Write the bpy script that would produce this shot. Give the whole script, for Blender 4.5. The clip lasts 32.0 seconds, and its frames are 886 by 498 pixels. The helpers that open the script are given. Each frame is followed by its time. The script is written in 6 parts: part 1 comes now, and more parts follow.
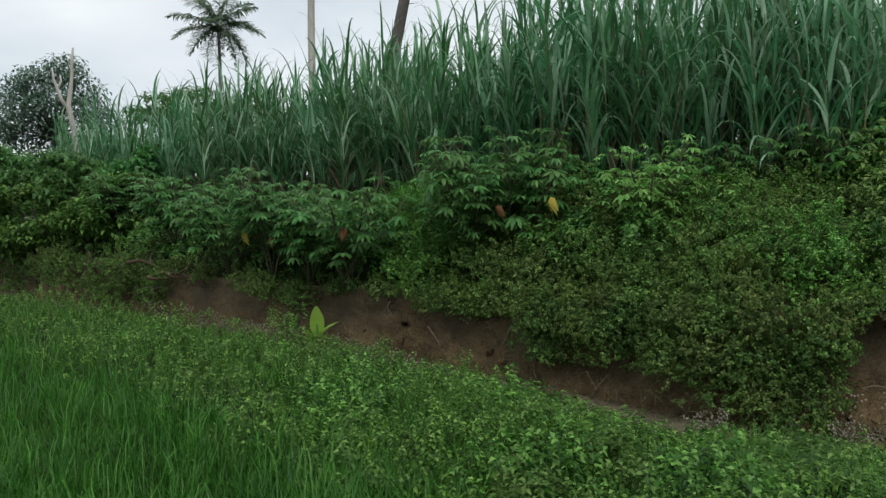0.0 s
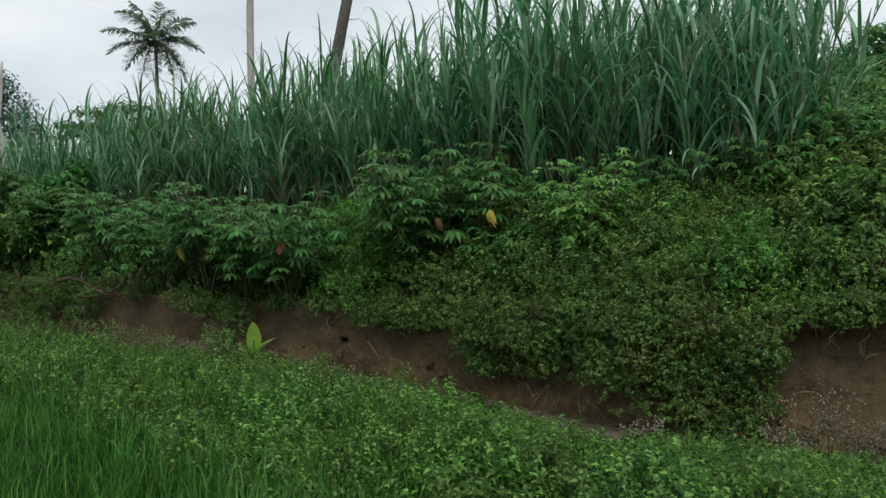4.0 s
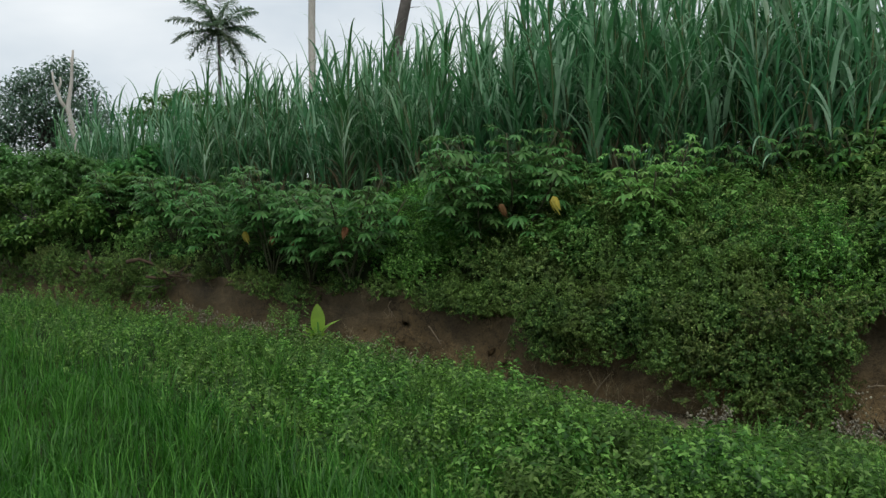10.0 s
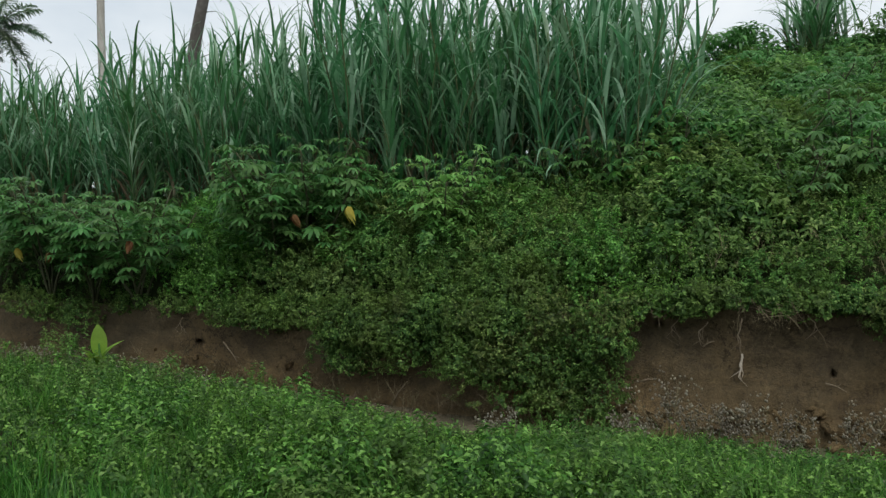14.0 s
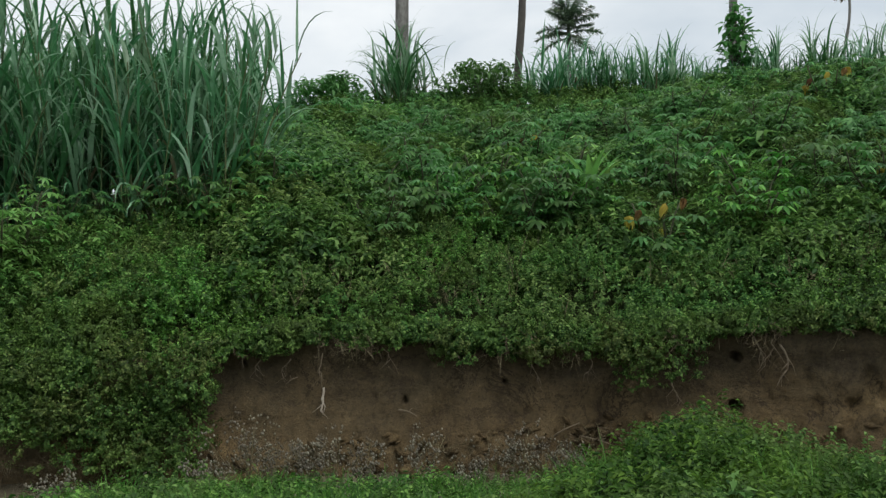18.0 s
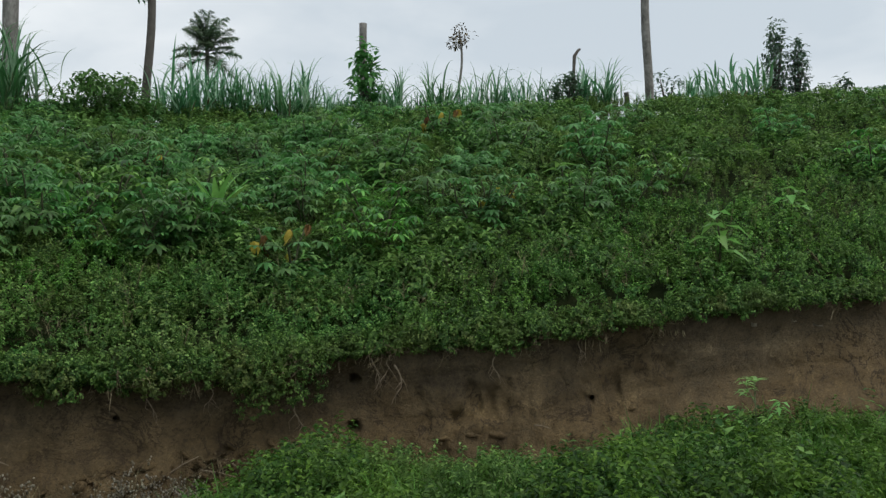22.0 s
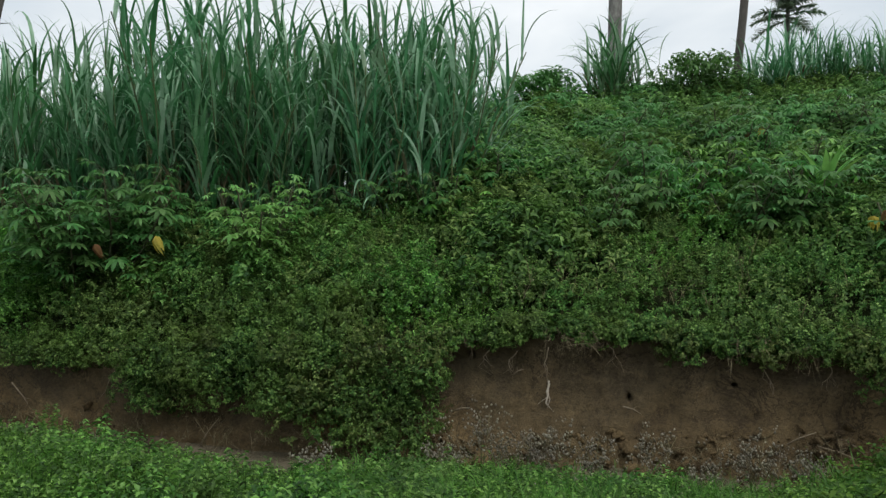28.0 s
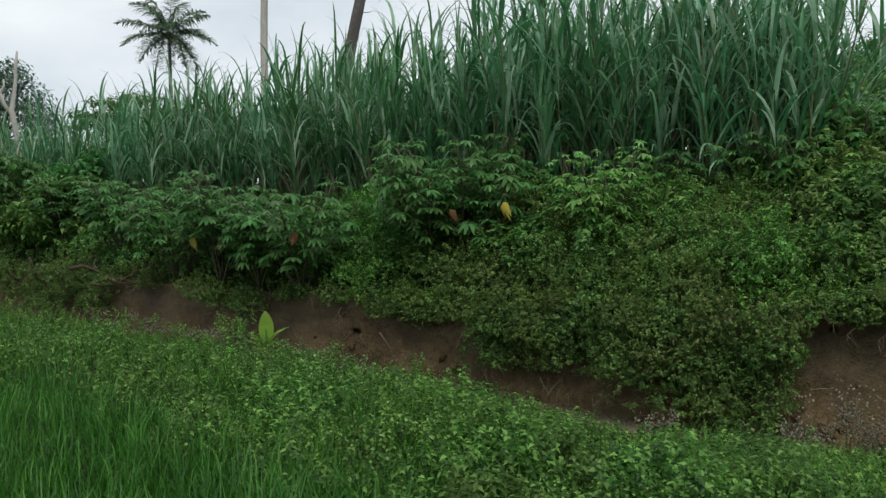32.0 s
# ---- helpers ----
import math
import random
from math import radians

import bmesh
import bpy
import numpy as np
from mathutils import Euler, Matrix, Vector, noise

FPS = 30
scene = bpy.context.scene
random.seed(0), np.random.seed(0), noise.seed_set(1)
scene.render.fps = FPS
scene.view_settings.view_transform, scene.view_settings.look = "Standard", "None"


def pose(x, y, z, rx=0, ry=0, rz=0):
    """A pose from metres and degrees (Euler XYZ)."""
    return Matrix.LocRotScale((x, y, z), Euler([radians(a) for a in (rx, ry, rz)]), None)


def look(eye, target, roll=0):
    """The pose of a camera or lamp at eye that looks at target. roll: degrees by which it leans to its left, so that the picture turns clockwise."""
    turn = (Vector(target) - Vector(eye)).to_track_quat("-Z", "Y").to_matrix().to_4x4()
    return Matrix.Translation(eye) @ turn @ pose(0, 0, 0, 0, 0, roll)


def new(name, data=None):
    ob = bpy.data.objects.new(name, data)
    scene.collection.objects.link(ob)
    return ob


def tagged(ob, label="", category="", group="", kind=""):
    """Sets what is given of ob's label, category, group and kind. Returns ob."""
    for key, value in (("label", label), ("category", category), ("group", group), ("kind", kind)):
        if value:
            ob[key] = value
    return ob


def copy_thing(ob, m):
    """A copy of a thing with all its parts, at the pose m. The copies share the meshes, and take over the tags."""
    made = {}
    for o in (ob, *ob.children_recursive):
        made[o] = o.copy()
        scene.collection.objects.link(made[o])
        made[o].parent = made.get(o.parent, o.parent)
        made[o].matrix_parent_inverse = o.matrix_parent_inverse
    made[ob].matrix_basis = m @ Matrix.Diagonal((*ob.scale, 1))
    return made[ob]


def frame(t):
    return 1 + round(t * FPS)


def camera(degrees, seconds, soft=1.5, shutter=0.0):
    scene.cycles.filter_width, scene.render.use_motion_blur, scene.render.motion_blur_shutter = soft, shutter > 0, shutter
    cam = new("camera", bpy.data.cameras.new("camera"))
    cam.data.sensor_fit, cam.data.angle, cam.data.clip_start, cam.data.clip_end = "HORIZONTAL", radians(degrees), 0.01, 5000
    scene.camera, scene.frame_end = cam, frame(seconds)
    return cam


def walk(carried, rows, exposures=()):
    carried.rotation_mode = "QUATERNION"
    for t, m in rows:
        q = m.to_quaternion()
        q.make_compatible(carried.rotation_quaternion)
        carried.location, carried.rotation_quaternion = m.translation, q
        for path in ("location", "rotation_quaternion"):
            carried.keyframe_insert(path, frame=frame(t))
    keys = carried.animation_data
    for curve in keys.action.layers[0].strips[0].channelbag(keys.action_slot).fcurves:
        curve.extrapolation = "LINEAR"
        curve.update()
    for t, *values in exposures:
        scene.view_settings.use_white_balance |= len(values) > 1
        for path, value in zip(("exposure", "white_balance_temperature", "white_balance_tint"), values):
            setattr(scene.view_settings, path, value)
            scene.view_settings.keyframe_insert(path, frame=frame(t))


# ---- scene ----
cam = camera(55.79, 32.0, soft=1.4)
# seconds, x, y, z in metres, bearing (clockwise from +y), tilt and roll in degrees
PATH = [
    (0, -0.273, -0.128, 1.730, -23.26, -4.80, -0.21),
    (0.5, -0.269, -0.126, 1.732, -23.23, -4.67, -0.30),
    (1, -0.265, -0.133, 1.740, -23.10, -4.62, -0.33),
    (1.5, -0.254, -0.137, 1.744, -23.07, -4.50, -0.44),
    (2, -0.261, -0.129, 1.731, -22.97, -4.35, -0.41),
    (2.5, -0.262, -0.130, 1.742, -23.04, -4.27, -0.51),
    (4.5, -0.202, -0.066, 1.679, -16.77, -3.45, -0.34),
    (5, -0.157, -0.058, 1.686, -13.68, -3.30, -0.26),
    (5.5, -0.137, -0.064, 1.673, -10.75, -3.03, -0.08),
    (6, -0.117, -0.068, 1.668, -8.46, -2.88, -0.16),
    (6.5, -0.108, -0.063, 1.679, -8.03, -2.86, -0.19),
    (7, -0.148, -0.078, 1.673, -8.66, -2.75, -0.31),
    (7.5, -0.207, -0.112, 1.648, -11.81, -2.55, -0.42),
    (8, -0.239, -0.121, 1.643, -14.66, -2.55, -0.33),
    (8.5, -0.260, -0.115, 1.653, -16.61, -2.80, -0.07),
    (9, -0.284, -0.127, 1.642, -19.14, -3.36, 0.10),
    (9.5, -0.306, -0.117, 1.637, -21.40, -3.99, 0.06),
    (10, -0.321, -0.132, 1.637, -23.10, -4.33, 0.21),
    (10.5, -0.323, -0.123, 1.641, -23.90, -4.40, 0.15),
    (11, -0.310, -0.128, 1.643, -23.89, -4.34, 0.18),
    (11.5, -0.300, -0.119, 1.650, -23.64, -4.27, 0.13),
    (12, -0.284, -0.086, 1.641, -21.81, -4.37, 0.19),
    (12.5, -0.245, -0.049, 1.643, -17.95, -4.35, 0.36),
    (13, -0.205, -0.023, 1.648, -14.77, -4.20, 0.12),
    (13.5, -0.183, -0.019, 1.652, -12.55, -4.08, -0.06),
    (15.5, 0.042, 0.059, 1.606, -2.82, -2.01, -0.71),
    (16, 0.101, 0.103, 1.568, 0.25, -1.61, -0.67),
    (16.5, 0.121, 0.084, 1.599, 3.78, -1.54, -0.59),
    (17, 0.124, 0.088, 1.622, 7.51, -1.45, -0.44),
    (17.5, 0.167, 0.092, 1.615, 10.96, -1.23, -0.38),
    (18, 0.207, 0.098, 1.618, 15.13, -1.03, -0.31),
    (18.5, 0.242, 0.103, 1.615, 18.77, -0.88, -0.34),
    (19, 0.268, 0.103, 1.611, 22.34, -0.70, -0.28),
    (19.5, 0.295, 0.096, 1.614, 25.73, -0.57, -0.26),
    (20, 0.326, 0.102, 1.620, 28.80, -0.42, -0.22),
    (20.5, 0.358, 0.098, 1.613, 32.17, -0.26, -0.16),
    (21, 0.388, 0.112, 1.605, 34.78, -0.06, -0.20),
    (21.5, 0.398, 0.121, 1.608, 37.12, 0.10, -0.05),
    (22, 0.398, 0.096, 1.616, 39.25, 0.66, 0.02),
    (22.5, 0.404, 0.096, 1.616, 40.45, 1.24, -0.04),
    (23, 0.393, 0.096, 1.614, 40.62, 1.45, -0.09),
    (23.5, 0.377, 0.114, 1.603, 40.00, 1.60, -0.10),
    (24, 0.341, 0.129, 1.606, 36.77, 1.64, 0.07),
    (24.5, 0.279, 0.098, 1.611, 32.48, 1.36, 0.31),
    (25, 0.203, 0.103, 1.626, 26.78, 0.81, 0.67),
    (25.5, 0.167, 0.113, 1.618, 22.16, 0.27, 0.65),
    (26, 0.141, 0.118, 1.613, 18.09, -0.24, 0.62),
    (26.5, 0.106, 0.107, 1.615, 12.81, -0.65, 0.53),
    (28.5, -0.178, -0.058, 1.686, -1.24, -1.92, 0.56),
    (29, -0.194, -0.072, 1.678, -4.73, -2.10, 0.61),
    (29.5, -0.222, -0.061, 1.635, -7.32, -2.22, 0.76),
    (30, -0.250, -0.054, 1.636, -9.87, -2.57, 0.79),
    (30.5, -0.251, -0.049, 1.626, -12.90, -2.80, 0.71),
    (31, -0.277, -0.052, 1.623, -15.86, -3.34, 0.61),
    (31.5, -0.284, -0.056, 1.623, -18.28, -3.69, 0.43),
    (32, -0.294, -0.061, 1.631, -20.04, -3.90, 0.36),
]


def held(x, y, z, bearing, tilt, roll):
    b, p = radians(bearing), radians(tilt)
    ahead = Vector((math.sin(b) * math.cos(p), math.cos(b) * math.cos(p), math.sin(p)))
    return look((x, y, z), Vector((x, y, z)) + ahead, roll)


walk(cam, [(row[0], held(*row[1:])) for row in PATH], exposures=[(0.0, 0.16), (6.0, 0.08), (13.0, 0.18), (17.0, 0.14), (22.5, 0.08), (26.5, 0.18), (29.0, 0.15), (32.0, 0.16)])

# ---- world and sun: a bright overcast sky ----
world = bpy.data.worlds.new("overcast_sky")
scene.world = world
world.use_nodes = True
wt = world.node_tree
wt.nodes.clear()


def wnode(kind, **sets):
    n = wt.nodes.new(kind)
    for k, v in sets.items():
        n.inputs[k].default_value = v
    return n


w_out = wnode("ShaderNodeOutputWorld")
w_bg = wnode("ShaderNodeBackground", Strength=0.1)
w_sky = wnode("ShaderNodeTexSky")
w_sky.sky_type, w_sky.sun_disc = "NISHITA", False
w_sky.sun_elevation, w_sky.sun_rotation = radians(58), radians(150)
w_pale = wnode("ShaderNodeHueSaturation", Saturation=0.25, Value=1.0)
w_co = wnode("ShaderNodeTexCoord")
w_map = wnode("ShaderNodeMapping", Scale=(1.0, 1.0, 2.6))
w_noise = wnode("ShaderNodeTexNoise", Scale=2.6, Detail=5.0, Roughness=0.5, Distortion=0.3)
w_ramp = wnode("ShaderNodeValToRGB")
w_ramp.color_ramp.elements[0].position, w_ramp.color_ramp.elements[0].color = 0.34, (5.9, 6.7, 7.4, 1)
w_ramp.color_ramp.elements[1].position, w_ramp.color_ramp.elements[1].color = 0.66, (9.3, 9.7, 9.9, 1)
w_mix = wnode("ShaderNodeMixRGB", Fac=0.85)
wl = wt.links.new
wl(w_sky.outputs[0], w_pale.inputs["Color"])
wl(w_co.outputs["Generated"], w_map.inputs["Vector"])
wl(w_map.outputs[0], w_noise.inputs["Vector"])
wl(w_noise.outputs[0], w_ramp.inputs["Fac"])
wl(w_pale.outputs[0], w_mix.inputs[1])
wl(w_ramp.outputs[0], w_mix.inputs[2])
wl(w_mix.outputs[0], w_bg.inputs["Color"])
wl(w_bg.outputs[0], w_out.inputs["Surface"])

sun_data = bpy.data.lights.new("sun", "SUN")
sun_data.energy, sun_data.angle, sun_data.color = 1.5, radians(35), (1.0, 0.97, 0.92)
sun = new("sun", sun_data)
sun.matrix_world = look((9, -15.6, 29), (0, 0, 0))

# ---- materials ----


def shader(name):
    m = bpy.data.materials.new(name)
    m.use_nodes = True
    t = m.node_tree
    b = t.nodes["Principled BSDF"]

    def add(kind, **sets):
        n = t.nodes.new(kind)
        for k, v in sets.items():
            n.inputs[k].default_value = v
        return n

    return m, t, b, add


def ramp_of(add, stops):
    r = add("ShaderNodeValToRGB")
    e = r.color_ramp.elements
    while len(e) < len(stops):
        e.new(0.5)
    for k, (p, col) in enumerate(stops):
        e[k].position, e[k].color = p, (*col, 1)
    return r


def foliage(name, dark, mid, light, rough=0.46, through_light=0.42, patch=1.3, patch_col=None, patch_amount=0.5, spec=0.22, hue_scale=60.0):
    """Leaves: each leaf its own tone, patches over the plants, light that passes the blade."""
    m, t, b, add = shader(name)
    geo = add("ShaderNodeNewGeometry")
    r = ramp_of(add, [(0.0, dark), (0.55, mid), (1.0, light)])
    t.links.new(geo.outputs["Random Per Island"], r.inputs["Fac"])
    co = add("ShaderNodeTexCoord")
    n = add("ShaderNodeTexNoise", Scale=patch, Detail=4.0)
    t.links.new(co.outputs["Object"], n.inputs["Vector"])
    pr = ramp_of(add, [(0.42, (0, 0, 0)), (0.68, (1, 1, 1))])
    t.links.new(n.outputs[0], pr.inputs["Fac"])
    sc = add("ShaderNodeMath")
    sc.operation = "MULTIPLY"
    sc.inputs[1].default_value = patch_amount
    t.links.new(pr.outputs[0], sc.inputs[0])
    mx = add("ShaderNodeMixRGB")
    mx.inputs[2].default_value = (*(patch_col or light), 1)
    t.links.new(sc.outputs[0], mx.inputs["Fac"])
    t.links.new(r.outputs[0], mx.inputs[1])
    fine = add("ShaderNodeTexNoise", Scale=hue_scale, Detail=3.0)
    t.links.new(co.outputs["Object"], fine.inputs["Vector"])
    hs = add("ShaderNodeHueSaturation")
    mr = add("ShaderNodeMapRange")
    mr.inputs["To Min"].default_value, mr.inputs["To Max"].default_value = 0.82, 1.18
    t.links.new(fine.outputs[0], mr.inputs["Value"])
    clump = add("ShaderNodeTexNoise", Scale=3.2, Detail=3.0, Roughness=0.6)
    t.links.new(co.outputs["Object"], clump.inputs["Vector"])
    cr = add("ShaderNodeMapRange")
    cr.inputs["From Min"].default_value, cr.inputs["From Max"].default_value = 0.32, 0.68
    cr.inputs["To Min"].default_value, cr.inputs["To Max"].default_value = 0.78, 1.28
    t.links.new(clump.outputs[0], cr.inputs["Value"])
    vm = add("ShaderNodeMath")
    vm.operation = "MULTIPLY"
    t.links.new(mr.outputs[0], vm.inputs[0])
    t.links.new(cr.outputs[0], vm.inputs[1])
    inf = add("ShaderNodeObjectInfo")
    ov = add("ShaderNodeMapRange")
    ov.inputs["To Min"].default_value, ov.inputs["To Max"].default_value = 0.8, 1.2
    t.links.new(inf.outputs["Random"], ov.inputs["Value"])
    vo = add("ShaderNodeMath")
    vo.operation = "MULTIPLY"
    t.links.new(vm.outputs[0], vo.inputs[0])
    t.links.new(ov.outputs[0], vo.inputs[1])
    t.links.new(vo.outputs[0], hs.inputs["Value"])
    t.links.new(mx.outputs[0], hs.inputs["Color"])
    mr2 = add("ShaderNodeMapRange")
    mr2.inputs["To Min"].default_value, mr2.inputs["To Max"].default_value = 0.478, 0.512
    t.links.new(inf.outputs["Random"], mr2.inputs["Value"])
    t.links.new(mr2.outputs[0], hs.inputs["Hue"])
    t.links.new(hs.outputs[0], b.inputs["Base Color"])
    b.inputs["Roughness"].default_value = rough
    b.inputs["Specular IOR Level"].default_value = spec
    tr = add("ShaderNodeBsdfTranslucent")
    t.links.new(hs.outputs[0], tr.inputs["Color"])
    ms = add("ShaderNodeMixShader", Fac=through_light)
    o = t.nodes["Material Output"]
    t.links.new(b.outputs[0], ms.inputs[1])
    t.links.new(tr.outputs[0], ms.inputs[2])
    t.links.new(ms.outputs[0], o.inputs["Surface"])
    return m


def earthy(name, stops, scale=2.0, fine=40.0, rough=0.9, bump=0.5, depth=0.02, spec=0.15, stretch=(1, 1, 1), fine_share=0.35):
    """Soil, bark and the like: two scales of colour and relief."""
    m, t, b, add = shader(name)
    co = add("ShaderNodeTexCoord")
    mp = add("ShaderNodeMapping", Scale=stretch)
    t.links.new(co.outputs["Object"], mp.inputs["Vector"])
    n1 = add("ShaderNodeTexNoise", Scale=scale, Detail=9.0, Roughness=0.74, Distortion=0.4)
    n2 = add("ShaderNodeTexNoise", Scale=fine, Detail=8.0, Roughness=0.72)
    for n in (n1, n2):
        t.links.new(mp.outputs[0], n.inputs["Vector"])
    mixv = add("ShaderNodeMath")
    mixv.operation = "MULTIPLY_ADD"
    mixv.inputs[1].default_value = fine_share
    t.links.new(n2.outputs[0], mixv.inputs[0])
    sub = add("ShaderNodeMath")
    sub.operation = "SUBTRACT"
    sub.inputs[1].default_value = fine_share / 2
    t.links.new(n1.outputs[0], sub.inputs[0])
    t.links.new(sub.outputs[0], mixv.inputs[2])
    r = ramp_of(add, stops)
    t.links.new(mixv.outputs[0], r.inputs["Fac"])
    t.links.new(r.outputs[0], b.inputs["Base Color"])
    b.inputs["Roughness"].default_value = rough
    b.inputs["Specular IOR Level"].default_value = spec
    bp = add("ShaderNodeBump", Strength=bump, Distance=depth)
    t.links.new(mixv.outputs[0], bp.inputs["Height"])
    t.links.new(bp.outputs[0], b.inputs["Normal"])
    return m


# the pale end of these blade tones stands in for sky sheen
M_NAPIER = foliage("tall_grass_blade", (0.036, 0.132, 0.048), (0.084, 0.25, 0.105), (0.36, 0.53, 0.37), rough=0.34, through_light=0.45, patch=1.0, patch_col=(0.060, 0.23, 0.066), patch_amount=0.3, spec=0.55)
M_CULM = foliage("grass_culm", (0.04, 0.085, 0.035), (0.075, 0.125, 0.05), (0.15, 0.18, 0.085), rough=0.6, through_light=0.05)
M_STRAW = foliage("dry_straw", (0.080, 0.072, 0.036), (0.136, 0.116, 0.064), (0.224, 0.192, 0.120), rough=0.8, through_light=0.15)
M_CASSAVA = foliage("cassava_leaf", (0.040, 0.125, 0.034), (0.074, 0.205, 0.055), (0.155, 0.34, 0.108), rough=0.42, patch=2.0, patch_col=(0.092, 0.235, 0.052), patch_amount=0.4, spec=0.25)
M_CASSAVA_YOUNG = foliage("young_cassava_leaf", (0.096, 0.245, 0.056), (0.154, 0.362, 0.081), (0.241, 0.481, 0.137), rough=0.42, spec=0.4)
M_CASSAVA_STEM = earthy("cassava_stem", [(0.3, (0.04, 0.045, 0.025)), (0.7, (0.09, 0.1, 0.055))], 20, 90)
M_BROWN = foliage("withered_leaf", (0.08, 0.04, 0.018), (0.14, 0.075, 0.03), (0.2, 0.125, 0.045), rough=0.75)
M_YELLOW = foliage("yellowed_leaf", (0.26, 0.2, 0.03), (0.36, 0.28, 0.04), (0.42, 0.36, 0.08), rough=0.6)
M_COVER = foliage("creeper_leaf", (0.022, 0.074, 0.016), (0.055, 0.155, 0.029), (0.235, 0.425, 0.11), patch=2.0, patch_col=(0.115, 0.165, 0.036), patch_amount=0.52)
M_SLOPE = foliage("hillside_weed_leaf", (0.024, 0.078, 0.018), (0.06, 0.157, 0.032), (0.215, 0.385, 0.105), patch=0.9, patch_col=(0.122, 0.186, 0.034), patch_amount=0.55)
M_OLIVE = foliage("olive_weed_leaf", (0.032, 0.078, 0.018), (0.08, 0.158, 0.034), (0.26, 0.38, 0.112), patch=2.2, patch_col=(0.125, 0.155, 0.042), patch_amount=0.4)
M_VERGE = foliage("verge_weed_leaf", (0.015, 0.068, 0.010), (0.052, 0.195, 0.026), (0.26, 0.56, 0.125), rough=0.38, patch=1.2, patch_col=(0.105, 0.28, 0.036), patch_amount=0.35, spec=0.3)
M_RICE = foliage("rice_blade", (0.014, 0.07, 0.008), (0.034, 0.135, 0.015), (0.11, 0.29, 0.045), rough=0.4, patch=0.9, patch_col=(0.05, 0.16, 0.018), spec=0.25)
M_GRASS = foliage("verge_grass_blade", (0.015, 0.06, 0.009), (0.042, 0.138, 0.017), (0.14, 0.31, 0.055), rough=0.4, spec=0.2)
M_BUSH = foliage("dark_bush_leaf", (0.015, 0.045, 0.007), (0.034, 0.092, 0.013), (0.135, 0.235, 0.036), spec=0.22)
# tree and palm leaves: distance haze is mixed into these paler, greyer colours
M_HAZED_TREE = foliage("hazed_tree_leaf", (0.055, 0.105, 0.075), (0.095, 0.16, 0.11), (0.155, 0.245, 0.155))
M_HAZED_PALM = foliage("hazed_palm_frond", (0.064, 0.125, 0.076), (0.110, 0.188, 0.111), (0.244, 0.329, 0.196), rough=0.45)
M_BROADLEAF = foliage("broad_bright_leaf", (0.13, 0.26, 0.03), (0.17, 0.32, 0.04), (0.22, 0.38, 0.06), rough=0.4, through_light=0.4)
M_FLOWER = foliage("tiny_pale_flower", (0.13, 0.115, 0.08), (0.22, 0.2, 0.145), (0.42, 0.4, 0.33), rough=0.8)
# soil taken down to near black, so gaps between plants look shaded
M_GROUND = earthy("shaded_litter_soil", [(0.25, (0.01, 0.015, 0.006)), (0.5, (0.018, 0.026, 0.009)), (0.75, (0.04, 0.042, 0.018))], 1.5, 30, spec=0.05)
M_MUD = earthy("wet_mud", [(0.28, (0.035, 0.0264, 0.0152)), (0.45, (0.069, 0.0525, 0.029)), (0.6, (0.101, 0.077, 0.0425)), (0.76, (0.188, 0.146, 0.083))], 2.4, 34, rough=0.72, bump=0.85, depth=0.045, spec=0.25, stretch=(1, 1, 1.2), fine_share=0.6)


